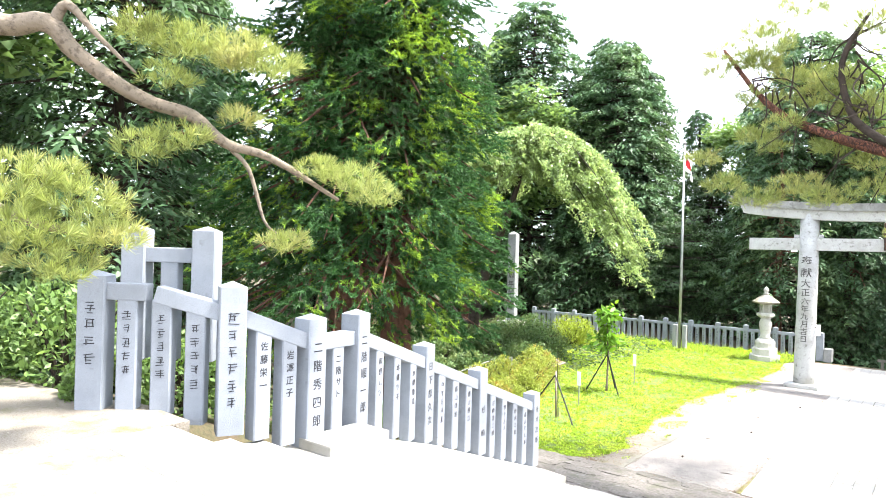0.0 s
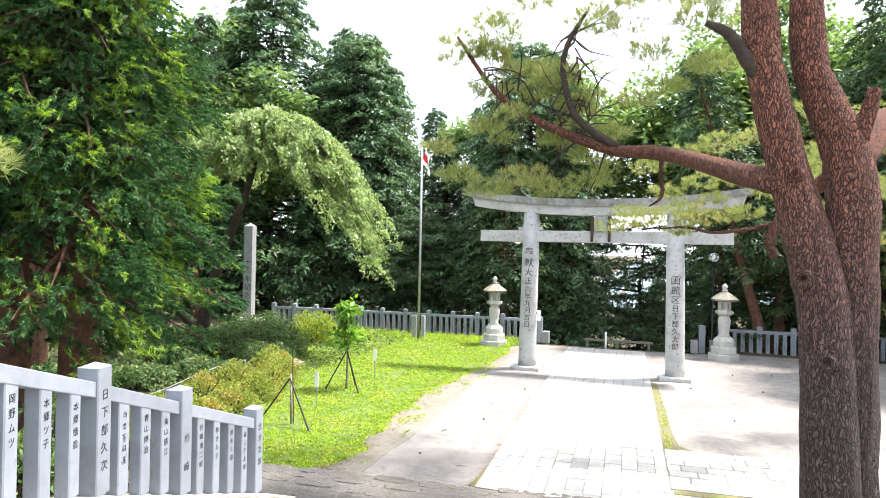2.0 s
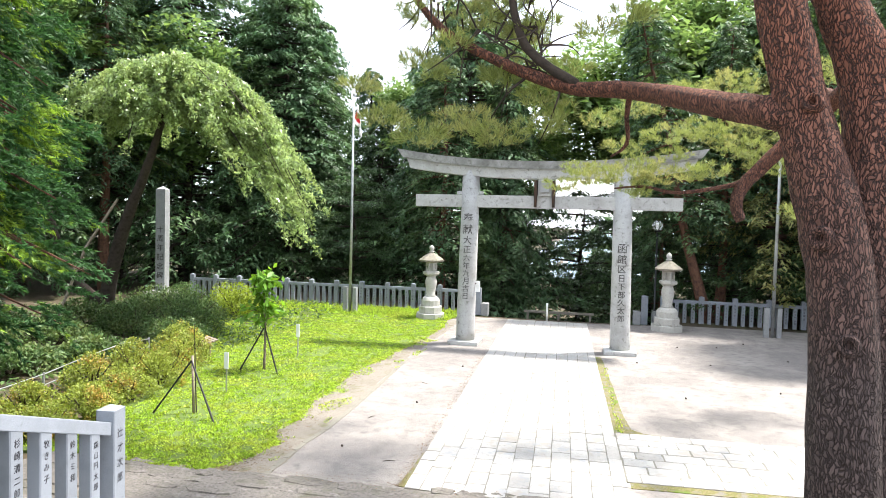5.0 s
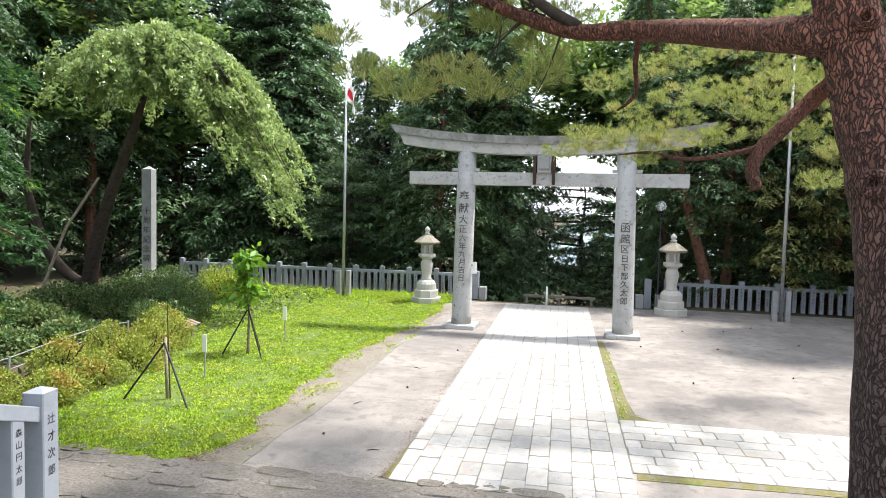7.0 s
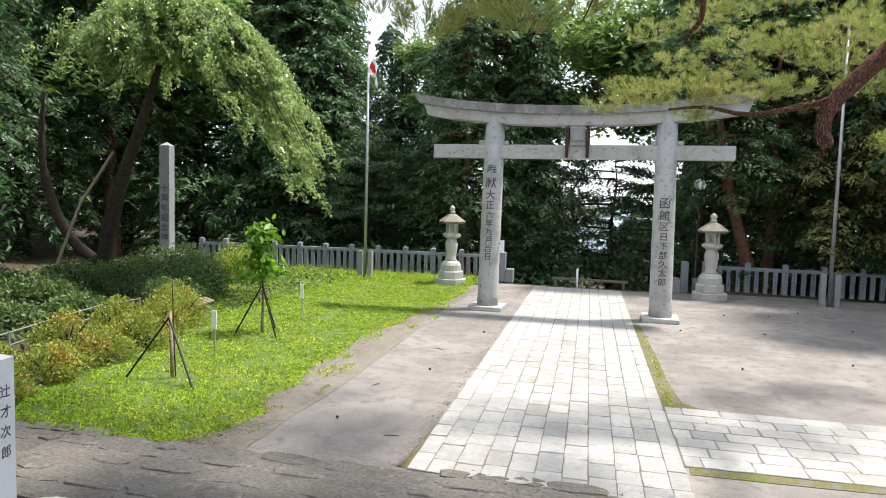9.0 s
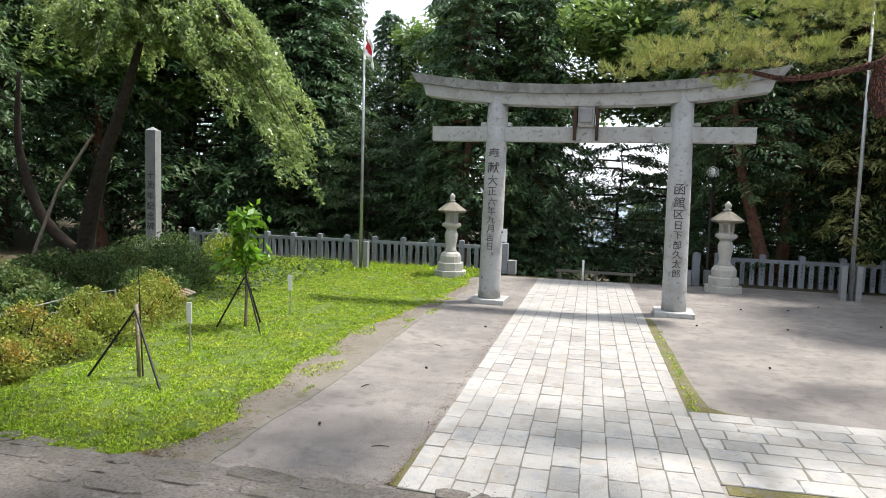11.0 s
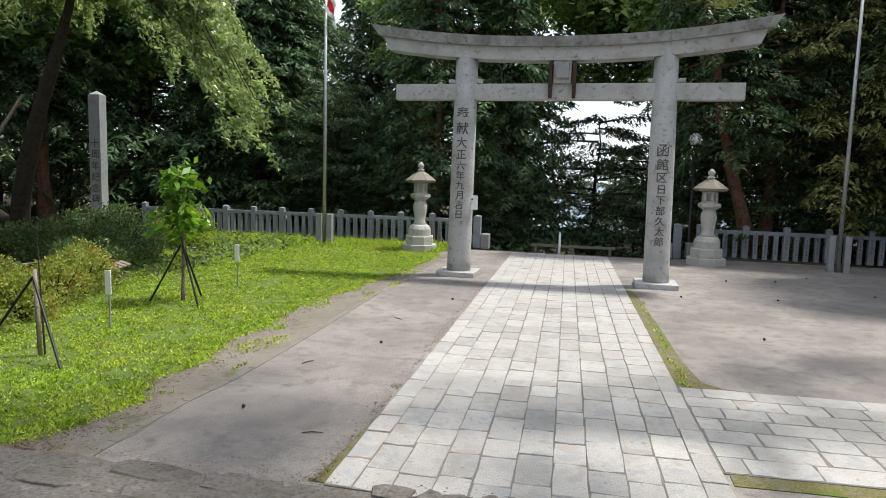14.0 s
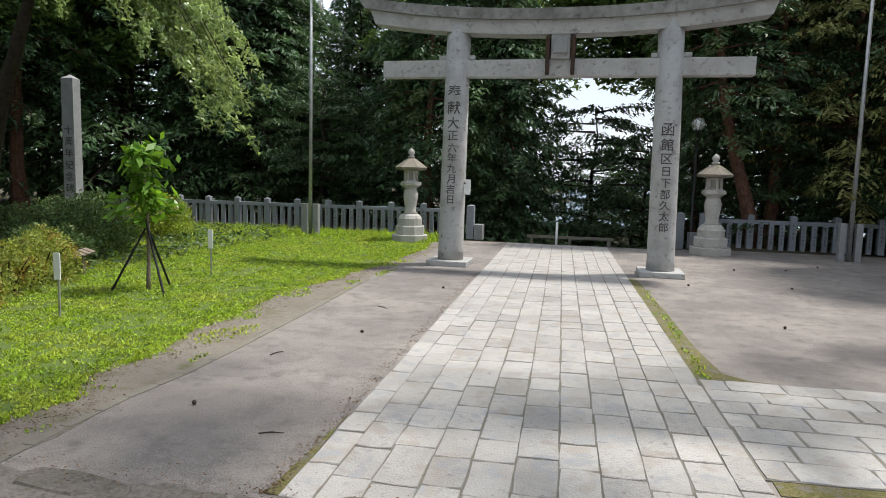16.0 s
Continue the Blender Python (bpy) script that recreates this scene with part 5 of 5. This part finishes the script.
def bars(n, top, size, front, seed=1):
    """Illegible writing: a few thin strokes for each sign."""
    r = random.Random(seed)
    bm = bmesh.new()
    for k in range(n):
        z = top - k * size * 1.35
        for q in range(r.randint(3, 4)):
            dz = (0.36 - 0.26 * q + r.uniform(-0.05, 0.05)) * size
            add_box(bm, (size * r.uniform(0.4, 0.85), 0.003, size * 0.07), pose(r.uniform(-0.06, 0.06) * size, -front, z + dz, 0, r.uniform(-9, 3), 0))
        for q in range(r.randint(1, 2)):
            add_box(bm, (size * 0.075, 0.0036, size * r.uniform(0.45, 0.8)), pose(r.uniform(-0.25, 0.25) * size, -front, z + r.uniform(-0.1, 0.1) * size, 0, r.uniform(-12, 12), 0))
    return bm


POST_TEXT = [None, None, "二階秀四郎", "二階順一郎", "日下部久次", "杉 崎", "辻才次郎"]
for i, ob in enumerate(near_posts):
    if POST_TEXT[i]:
        part("inscription", column(POST_TEXT[i], 1.02 if i != 5 else 0.70, 1.5, [0.12], front=0.1195), INK, ob, "black brushed characters")
    else:
        part("inscription", bars(6 if i else 4, 1.03, 0.11, 0.1195, 40 + i), INK, ob, "black brushed characters")
SLAT_TEXT = [None, None, None, "佐藤栄一", "岩澤正子", "二階サト", "岡野ムツ", "本郷ツ子", "本郷徳造", None, "青山博治", "青山勝江", "杉崎清二郎", "牧きみ子", "鈴木ミ和", "森山円太郎"]
for i, ob in enumerate(near_slats):
    if SLAT_TEXT[i]:
        part("inscription", column(SLAT_TEXT[i], 0.86, 1.36, [0.088], front=0.077), INK, ob, "black brushed characters")
    else:
        part("inscription", bars(5, 0.85, 0.09, 0.077, 60 + i), INK, ob, "black brushed characters")
far_bars = bars(5, 0.82, 0.10, 0.077)
far_me = bpy.data.meshes.new("inscription")
far_bars.to_mesh(far_me)
far_bars.free()
far_me.materials.append(INK)
for ob in far_slats[18:] + right_slats:
    tagged(put("inscription", far_me, ob, Matrix()), kind="stuff")
post_bars = bars(4, 0.95, 0.11, 0.1195)
post_me = bpy.data.meshes.new("inscription")
post_bars.to_mesh(post_me)
post_bars.free()
post_me.materials.append(INK)
for ob in right_posts + far_posts[7:]:
    tagged(put("inscription", post_me, ob, Matrix()), kind="stuff")
pillars = [c for c in gate.children if c.name.startswith("pillar")]
for ob, s, body, top, sizes in ((pillars[0], -1, "奉献大正六年九月吉日", 4.78, [0.40, 0.38, 0.33, 0.31, 0.27]), (pillars[1], 1, "函館区日下部久太郎", 3.82, [0.36, 0.34, 0.31, 0.28, 0.27])):
    bm = column(body, top, 1.06, sizes, bend=0.345)
    for v in bm.verts:
        v.co.x += s * 2.86 - s * 0.08 * (v.co.z - 0.14) / 6.3
    part("inscription", bm, CARVED, ob, "dark carved characters")


# ---- stele, poles, lamp ----
def stele():
    e = empty("stone_stele", pose(-21.03, 32.6, 0.0, 0, 0, 8), "tall square grey stone stele with carved writing", "stele")
    part("base", box((1.3, 1.3, 0.9), pose(0, 0, 0.4), 0.05), LANTERN_STONE, e)
    bm = bmesh.new()
    add_box(bm, (0.47, 0.47, 5.0), pose(0, 0, 3.34))
    t = bmesh.ops.create_cone(bm, cap_ends=True, segments=4, radius1=0.332, radius2=0.02, depth=0.16, matrix=pose(0, 0, 5.92, 0, 0, 45))
    sh = part("shaft", bm, GRANITE, e)
    part("inscription", column("十周年記念碑", 3.9, 1.25, [0.36], front=0.241), CARVED, sh, "dark carved characters")


stele()


def flag_pole(x, y, h, flag, label):
    e = empty("flag_pole", pose(x, y, 0.0), label, "flag pole", "tall poles by the fence")
    part("pole", tube(bmesh.new(), [(0, 0, 0), (0, 0, h * 0.5), (0, 0, h)], [0.075, 0.065, 0.045], 14), STEEL, e, smooth=True)
    part("knob", lathe([(0.02, h), (0.09, h + 0.06), (0.09, h + 0.14), (0.02, h + 0.2)], 12), STEEL, e, smooth=True)
    for s in (-1, 1):
        part("stone_support", box((0.2, 0.24, 1.3), pose(0.25 * s, 0.03, 0.62, 0, 0, 0), 0.02), GRANITE, e, "short square stone post")
    if flag:
        N, M = 14, 8
        bm = bmesh.new()
        grid = []
        for i in range(N + 1):
            u = i / N
            grid.append([bm.verts.new((0.07 + 0.36 * u + 0.05 * math.sin(v * 0.7 + u * 4), 0.20 * math.sin(u * 9 + v * 0.5), h - 0.25 - 0.95 * v / M - 0.75 * u - 0.05 * math.sin(u * 9))) for v in range(M + 1)])
        for i in range(N):
            for j in range(M):
                bm.faces.new((grid[i][j], grid[i + 1][j], grid[i + 1][j + 1], grid[i][j + 1]))
        bm.faces.ensure_lookup_table()
        cloth = part("flag", bm, WHITE, e, "limp white flag with a red disc", True)
        cloth.data.materials.append(RED)
        for f in cloth.data.polygons:
            i, j = divmod(f.index, M)
            if ((i + 0.5 - N / 2) / 3.4) ** 2 + ((j + 0.5 - M / 2) / 1.9) ** 2 < 1:
                f.material_index = 1
        th = cloth.modifiers.new("cloth", 'SOLIDIFY')
        th.thickness = 0.004


flag_pole(-12.0, 34.7, 10.6, True, "tall grey pole flying a limp flag beside the lawn")
flag_pole(7.25, 34.6, 10.6, False, "tall grey pole held between short stone posts")


def globe_lamp():
    e = empty("globe_lamp", pose(2.6, 37.1, 0.0), "clear globe lamp on a slim dark pole", "lamp")
    part("pole", tube(bmesh.new(), [(0, 0, -0.05), (0, 0, 0.6), (0, 0, 0.62), (0, 0, 4.4)], [0.08, 0.075, 0.045, 0.04], 12), DARK_METAL, e, smooth=True)
    part("collar", lathe([(0.05, 4.36), (0.13, 4.40), (0.13, 4.46), (0.08, 4.48)], 14), DARK_METAL, e, smooth=True)
    bm = bmesh.new()
    bmesh.ops.create_uvsphere(bm, u_segments=24, v_segments=16, radius=0.25, matrix=pose(0, 0, 4.68))
    glass = bpy.data.materials.new("globe_glass")
    glass.use_nodes = True
    gb = glass.node_tree.nodes["Principled BSDF"]
    gb.inputs["Base Color"].default_value = (0.9, 0.92, 0.92, 1)
    gb.inputs["Roughness"].default_value = 0.08
    gb.inputs["Transmission Weight"].default_value = 0.75
    gb.inputs["IOR"].default_value = 1.15
    part("globe", bm, glass, e, "clear glass globe", True)
    part("bulb", lathe([(0.03, 4.48), (0.045, 4.6), (0.07, 4.7), (0.05, 4.79), (0.01, 4.81)], 12), WHITE, e, smooth=True)


globe_lamp()


def newel(x, y, h, w=0.3):
    e = empty("newel_post", pose(x, y, 0.0), "pale square stone post at the head of the far steps", "stone post", "newel posts")
    put("post", post_mesh(w, w, h), e, Matrix())
    part("foot", box((0.34, 0.5, 0.62), pose(-0.34 if x > 0 else 0.34, 0.1, 0.28), 0.02), GRANITE, e)


newel(2.1, 36.5, 1.38)
newel(-5.9, 36.6, 1.38)
newel(3.0, 36.9, 1.38)


def gate_plate():
    e = empty("notice_plate", pose(-4.68, 28.55, 2.2), "small white notice plate fixed to the gate pillar", "sign")
    part("plate", box((0.22, 0.03, 0.42), pose(0.08, 0, 0), 0.004), WHITE, e, "faded white plate")
    part("bracket", box((0.3, 0.05, 0.04), pose(-0.1, 0.0, 0.1)), RUSTED, e)


gate_plate()


def far_rail():
    e = empty("hand_rail", pose(-2.4, 35.5, 0.0), "pale low hand rail at the head of the far steps", "hand rail")
    part("post", tube(bmesh.new(), [(0, 0, -0.1), (0, 0, 0.88)], [0.045, 0.045], 10), WHITE, e, "white stake", True)
    part("rail", box((3.6, 0.1, 0.12), pose(0.4, 3.2, 0.03), 0.01), CONCRETE, e)
    for x in (-1.2, 0.4, 2.0):
        part("rail_post", box((0.12, 0.12, 2.4), pose(x, 3.2, -1.16)), CONCRETE, e)


far_rail()


def tent():
    e = empty("canopy_tent", pose(15.0, 43.0, height(15, 43)), "white canvas canopy behind the stone fence", "tent")
    bm = bmesh.new()
    r = [bm.verts.new(v) for v in ((-2.6, -2, 2.2), (2.6, -2, 2.2), (2.6, 2, 2.2), (-2.6, 2, 2.2))]
    a, b = bm.verts.new((-1.2, 0, 3.3)), bm.verts.new((1.2, 0, 3.3))
    for f in ((r[0], r[1], b, a), (r[1], r[2], b), (r[2], r[3], a, b), (r[3], r[0], a)):
        bm.faces.new(f)
    ob = part("canopy", bm, ROOF_WHITE, e)
    th = ob.modifiers.new("cloth", 'SOLIDIFY')
    th.thickness = 0.02
    for x, y in ((-2.5, -1.9), (2.5, -1.9), (2.5, 1.9), (-2.5, 1.9)):
        part("leg", tube(bmesh.new(), [(x, y, 0), (x, y, 2.2)], [0.04, 0.04], 8), STEEL, e)


tent()

# ---- far water ----
def water():
    bm = bmesh.new()
    vs = [bm.verts.new(v) for v in ((-1400, 150, -7.0), (1400, 150, -7.0), (1400, 1490, -7.0), (-1400, 1490, -7.0))]
    bm.faces.new(vs)
    return tagged(part("water", bm, mat("bay_water", (0.10, 0.16, 0.2), 0.25, [(0.02, (0.16, 0.22, 0.25), 0.4, 0.7, 3)], 0.2, 0.4)), "pale bay far beyond the trees", "water", kind="structure")


water()


# ---- paving ----
def stone_meshes(count, seed, w, d, h=0.05, chip=0.012):
    """A few worn slabs of unit plan, domed at the rim."""
    out = []
    r = random.Random(seed)
    for k in range(count):
        bm = bmesh.new()
        rim = []
        for x, y in ((-1, -1), (0, -1), (1, -1), (1, 0), (1, 1), (0, 1), (-1, 1), (-1, 0)):
            q = 1 - (0.02 if x and y else 0.0)
            rim.append((x * w / 2 * q + r.uniform(-chip, chip) * 0.6, y * d / 2 * q + r.uniform(-chip, chip) * 0.6))
        low = [bm.verts.new((x, y, -h)) for x, y in rim]
        mid = [bm.verts.new((x, y, -0.007)) for x, y in rim]
        top = [bm.verts.new((x * 0.978, y * 0.978, r.uniform(-0.002, 0.003))) for x, y in rim]
        bm.faces.new(top)
        for i in range(8):
            j = (i + 1) % 8
            bm.faces.new((low[i], low[j], mid[j], mid[i]))
            bm.faces.new((mid[i], mid[j], top[j], top[i]))
        me = bpy.data.meshes.new("paving_stone")
        bm.to_mesh(me)
        bm.free()
        me.materials.append(PAVER)
        out.append(me)
    return out


def bed(name, outline, label):
    return flat_area(name, outline, 0.014, JOINT, label, "path", 0.0)


main_bed = bed("path_bed", [(path_left(PATH_Y0), PATH_Y0), (path_right(PATH_Y0), PATH_Y0), (path_right(PATH_Y1), PATH_Y1), (path_left(PATH_Y1), PATH_Y1)], "stone-paved approach path with soil joints")
side_bed = bed("side_path_bed", [(0.30, 16.12), (12.0, 16.75), (12.0, 19.55), (0.20, 18.98)], "stone-paved side path with soil joints")
rp = random.Random(7)
UNIT = stone_meshes(14, 8, 1.0, 1.0, 0.05, 0.042)
COLS = 11
rest = []
lanes = [0.0]
for c in range(COLS):
    lanes.append(lanes[-1] + rp.uniform(0.9, 1.1) * (0.75 if c in (0, COLS - 1) else 1.0))
lanes = [v / lanes[-1] for v in lanes]
count = 0
for c in range(COLS):
    y = PATH_Y0 - rp.uniform(0.0, 0.25)
    while y < PATH_Y1:
        ln = rp.uniform(0.44, 0.80) if c not in (0, COLS - 1) else rp.uniform(0.5, 0.9)
        y1 = min(y + ln, PATH_Y1 + 0.05)
        ym = (max(y, PATH_Y0) + y1) / 2
        a, b = path_left(ym), path_right(ym)
        x0, x1 = a + (b - a) * lanes[c], a + (b - a) * lanes[c + 1]
        gap = 0.004 + 0.014 * abs(noise.noise((x0 * 0.9, ym * 0.3, 4))) + (0.005 if 3 <= c <= 9 else 0)
        L = y1 - max(y, PATH_Y0)
        if L > 0.12:
            m = Matrix.Translation(((x0 + x1) / 2, ym, 0.024 + rp.uniform(-0.004, 0.004))) @ Matrix.Rotation(radians(2.4 + rp.uniform(-0.6, 0.6)), 4, 'Z') @ Matrix.Rotation(radians(rp.uniform(-0.5, 0.5)), 4, 'X') @ Matrix.Diagonal((x1 - x0 - gap, L - gap, 1, 1))
            if ym < 24.6:
                put("paving_stone", UNIT[rp.randrange(14)], main_bed, m)
            else:
                rest.append(m)
        y = y1


def joined(name, mats, parent):
    """The stones further off, as one mesh."""
    V, Fc, o = [], [], 0
    r = random.Random(3)
    for m in mats:
        me = UNIT[r.randrange(10)]
        V += [tuple(m @ v.co) for v in me.vertices]
        Fc += [tuple(o + i for i in p.vertices) for p in me.polygons]
        o += len(me.vertices)
    me = bpy.data.meshes.new(name)
    me.from_pydata(V, [], Fc)
    ob = link_mesh(name, me, PAVER, parent)
    return tagged(ob, kind="stuff")


joined("far_paving", rest, main_bed)
ROWS = 7
for rrow in range(ROWS):
    x = path_right(16.3 + 0.4 * rrow) + 0.015
    while x < 9.5:
        ln = rp.uniform(0.45, 0.8) if x > 0.5 else rp.uniform(0.25, 0.7)
        v0, v1 = rrow / ROWS, (rrow + 1) / ROWS
        xm = x + ln / 2
        ya, yb = 16.12 + 0.054 * (xm - 0.36), 18.98 + 0.049 * (xm - 0.26)
        y0, y1 = ya + (yb - ya) * v0, ya + (yb - ya) * v1
        m = Matrix.Translation((xm, (y0 + y1) / 2, 0.022 + rp.uniform(-0.003, 0.003))) @ Matrix.Rotation(radians(2.9 + rp.uniform(-0.5, 0.5)), 4, 'Z') @ Matrix.Diagonal((ln - 0.014, y1 - y0 - 0.014, 1, 1))
        put("paving_stone", UNIT[rp.randrange(14)], side_bed, m)
        x += ln


def moss_patch(name, outline, label):
    return flat_area(name, outline, 0.010, MOSS, label, "moss", 0.03, 0.03)


moss_patch("moss", [(0.22, 18.99), (1.25, 19.06), (0.85, 19.14), (0.60, 19.35), (0.50, 20.2), (0.42, 21.4), (0.34, 22.8), (0.18, 25.4), (0.02, 27.6), (-0.17, 27.6), (-0.06, 25.0), (0.06, 22.5), (0.18, 20.0)], "strip of brown-green moss beside the paved path")
moss_patch("moss", [(0.42, 15.85), (5.0, 16.15), (5.0, 16.36), (0.42, 16.12)], "thin mossy strip along the side path")
moss_patch("moss", [(-3.55, 14.8), (-3.42, 14.8), (-3.46, 15.6), (-3.52, 16.6), (-3.53, 15.8)], "small mossy strip beside the paved path")


def edging():
    e = empty("edging", pose(0, 0, 0), "flush concrete edging strip beside the asphalt", "edging", kind="structure")
    P = [(-5.96, 14.6), (-6.0, 15.5), (-6.02, 16.4), (-5.95, 17.3), (-5.97, 18.6), (-6.02, 19.8), (-6.1, 21.6), (-6.2, 23.4), (-6.3, 25.2)]
    for (x0, y0), (x1, y1) in zip(P, P[1:]):
        n = 2
        for k in range(n):
            a = Vector((x0, y0)).lerp(Vector((x1, y1)), k / n)
            b = Vector((x0, y0)).lerp(Vector((x1, y1)), (k + 1) / n)
            d = b - a
            part("kerb_stone", box((0.11, d.length - 0.012, 0.06), pose((a.x + b.x) / 2, (a.y + b.y) / 2, -0.016, 0, 0, math.degrees(math.atan2(d.y, d.x)) - 90), 0.006), CONCRETE, e)


edging()


def rough_landing():
    """Broken, uneven slabs between the stairs and the paths."""
    e = flat_area("landing", [(-10.5, 12.45), (8.0, 12.45), (8.0, 14.9), (0.6, 14.95), (-3.3, 14.72), (-5.6, 14.6), (-8.0, 14.5), (-10.5, 14.5)], 0.012, ROUGH_STONE, "rough broken stone landing at the stairs' foot", "landing", 0.1)
    r = random.Random(17)
    y = 12.5
    while y < 14.75:
        dy = r.uniform(0.28, 0.45)
        x = -10.4
        while x < 5.0:
            dx = r.uniform(0.3, 1.1)
            lim = 14.68 if x < -3 else 14.85
            if y + dy * 0.6 < lim:
                bm = bmesh.new()
                n = 11
                rim = []
                for k in range(n):
                    a = 2 * math.pi * k / n
                    q = 1 / max(abs(math.cos(a)), abs(math.sin(a))) ** 0.75
                    rim.append(Vector((math.cos(a) * dx / 2 * q * r.uniform(0.82, 1.06), math.sin(a) * dy / 2 * q * r.uniform(0.78, 1.1), 0)))
                h = r.uniform(0.008, 0.034)
                low = [bm.verts.new(v) for v in rim]
                top = [bm.verts.new(v * r.uniform(0.86, 0.97) + Vector((0, 0, max(0.004, h + r.uniform(-0.014, 0.010))))) for v in rim]
                mid = bm.verts.new((r.uniform(-0.1, 0.1), 0, h + r.uniform(-0.01, 0.015)))
                for k in range(n):
                    j = (k + 1) % n
                    bm.faces.new((low[k], low[j], top[j], top[k]))
                    bm.faces.new((top[k], top[j], mid))
                ob = part("slab", bm, ROUGH_STONE, e)
                ob.matrix_local = pose(x + dx / 2, y + dy / 2 + r.uniform(-0.06, 0.06), 0.006)
            x += dx
        y += dy


rough_landing()


def fallen_bits():
    """Cones and twigs lying about the yard."""
    r = random.Random(27)
    cone = None
    for x, y in ((1.2, 27.0), (2.9, 30.5), (4.4, 31.0), (5.6, 32.2), (3.6, 27.4), (4.9, 24.0), (-4.6, 20.0), (-5.2, 16.4), (-4.3, 24.5), (6.4, 29.0), (2.2, 22.6)):
        e = empty("pine_cone", pose(x, y, 0.03, r.uniform(60, 110), 0, r.uniform(0, 360)), "dark fallen pine cone on the asphalt", "pine cone", "fallen cones")
        e.scale = (0.75, 0.75, 0.75)
        if cone is None:
            bm = lathe([(0.008, -0.04), (0.028, -0.028), (0.03, -0.01), (0.034, -0.006), (0.028, 0.008), (0.031, 0.012), (0.02, 0.026), (0.022, 0.03), (0.006, 0.045)], 9)
            cone = bpy.data.meshes.new("cone")
            bm.to_mesh(cone)
            bm.free()
            cone.materials.append(BARK)
        put("scales", cone, e, Matrix())
    for x, y, a in ((-4.05, 15.9, 20), (-5.3, 18.5, 70), (-4.9, 22.0, -30)):
        bm = tube(bmesh.new(), [(-0.12, 0, 0.012), (0.0, 0.01, 0.016), (0.12, -0.01, 0.012)], [0.006, 0.009, 0.004], 6, 0.1, 1)
        ob = tagged(part("fallen_twig", bm, BARK), "short dark twig lying on the asphalt", "twig", "fallen twigs")
        ob.matrix_world = pose(x, y, 0, 0, 0, a)


fallen_bits()


def pebbles():
    """Loose grit on the asphalt, thicker along the edges of the path."""
    rng = np.random.default_rng(95)
    V, Fc = [], []
    n = 0
    while n < 10000:
        y = 14.8 + 9.0 * rng.uniform() ** 1.8
        x = path_left(y) - abs(rng.normal()) * 0.9 if n % 3 else rng.uniform(0.6, 7.0)
        if x < -6.3 or (x > 0 and y < 19.4 and y > 16.0):
            continue
        r = rng.uniform(0.003, 0.012)
        a = rng.uniform(0, 6.28)
        o = len(V)
        for k in range(4):
            V.append((x + r * math.cos(a + 1.57 * k) * rng.uniform(0.7, 1.2), y + r * math.sin(a + 1.57 * k) * rng.uniform(0.7, 1.2), 0.0))
        V.append((x, y, r * rng.uniform(0.6, 1.0)))
        Fc += [(o + k, o + (k + 1) % 4, o + 4) for k in range(4)]
        n += 1
    me = bpy.data.meshes.new("grit")
    me.from_pydata(V, [], Fc)
    return tagged(link_mesh("grit", me, PEBBLE), "loose pale grit on the asphalt", "grit", kind="stuff")


pebbles()


def edge_litter():
    """Dry leaves and needles gathered along the lawn's edge and the landing."""
    rng = np.random.default_rng(97)
    P = []
    for k in range(5200):
        if k % 3:
            t = rng.uniform() ** 1.6
            y = 14.6 + 18 * t
            x = lawn_x(y) + 0.14 + rng.normal() * 0.2
            z = 0.018
        elif k % 2:
            y = 14.8 + 12 * rng.uniform() ** 1.7
            x, z = path_left(y) - 0.05 - abs(rng.normal()) * 0.09, 0.012
        else:
            x, y, z = rng.uniform(-9, 3), 14.72 + rng.normal() * 0.14, 0.03
        P.append((x, y, z))
    n = len(P)
    D = rng.normal(size=(n, 3)) * np.array([1, 1, 0.15])
    D /= np.linalg.norm(D, axis=1, keepdims=True)
    U, V = leaf_axes(rng, D, 0.034, 0.013)
    return tagged(link_mesh("leaf_litter", quads_mesh("leaf_litter", np.array(P), U, V), DRY_LEAF), "dry brown leaves along the lawn edge", "leaf litter", kind="stuff")


edge_litter()
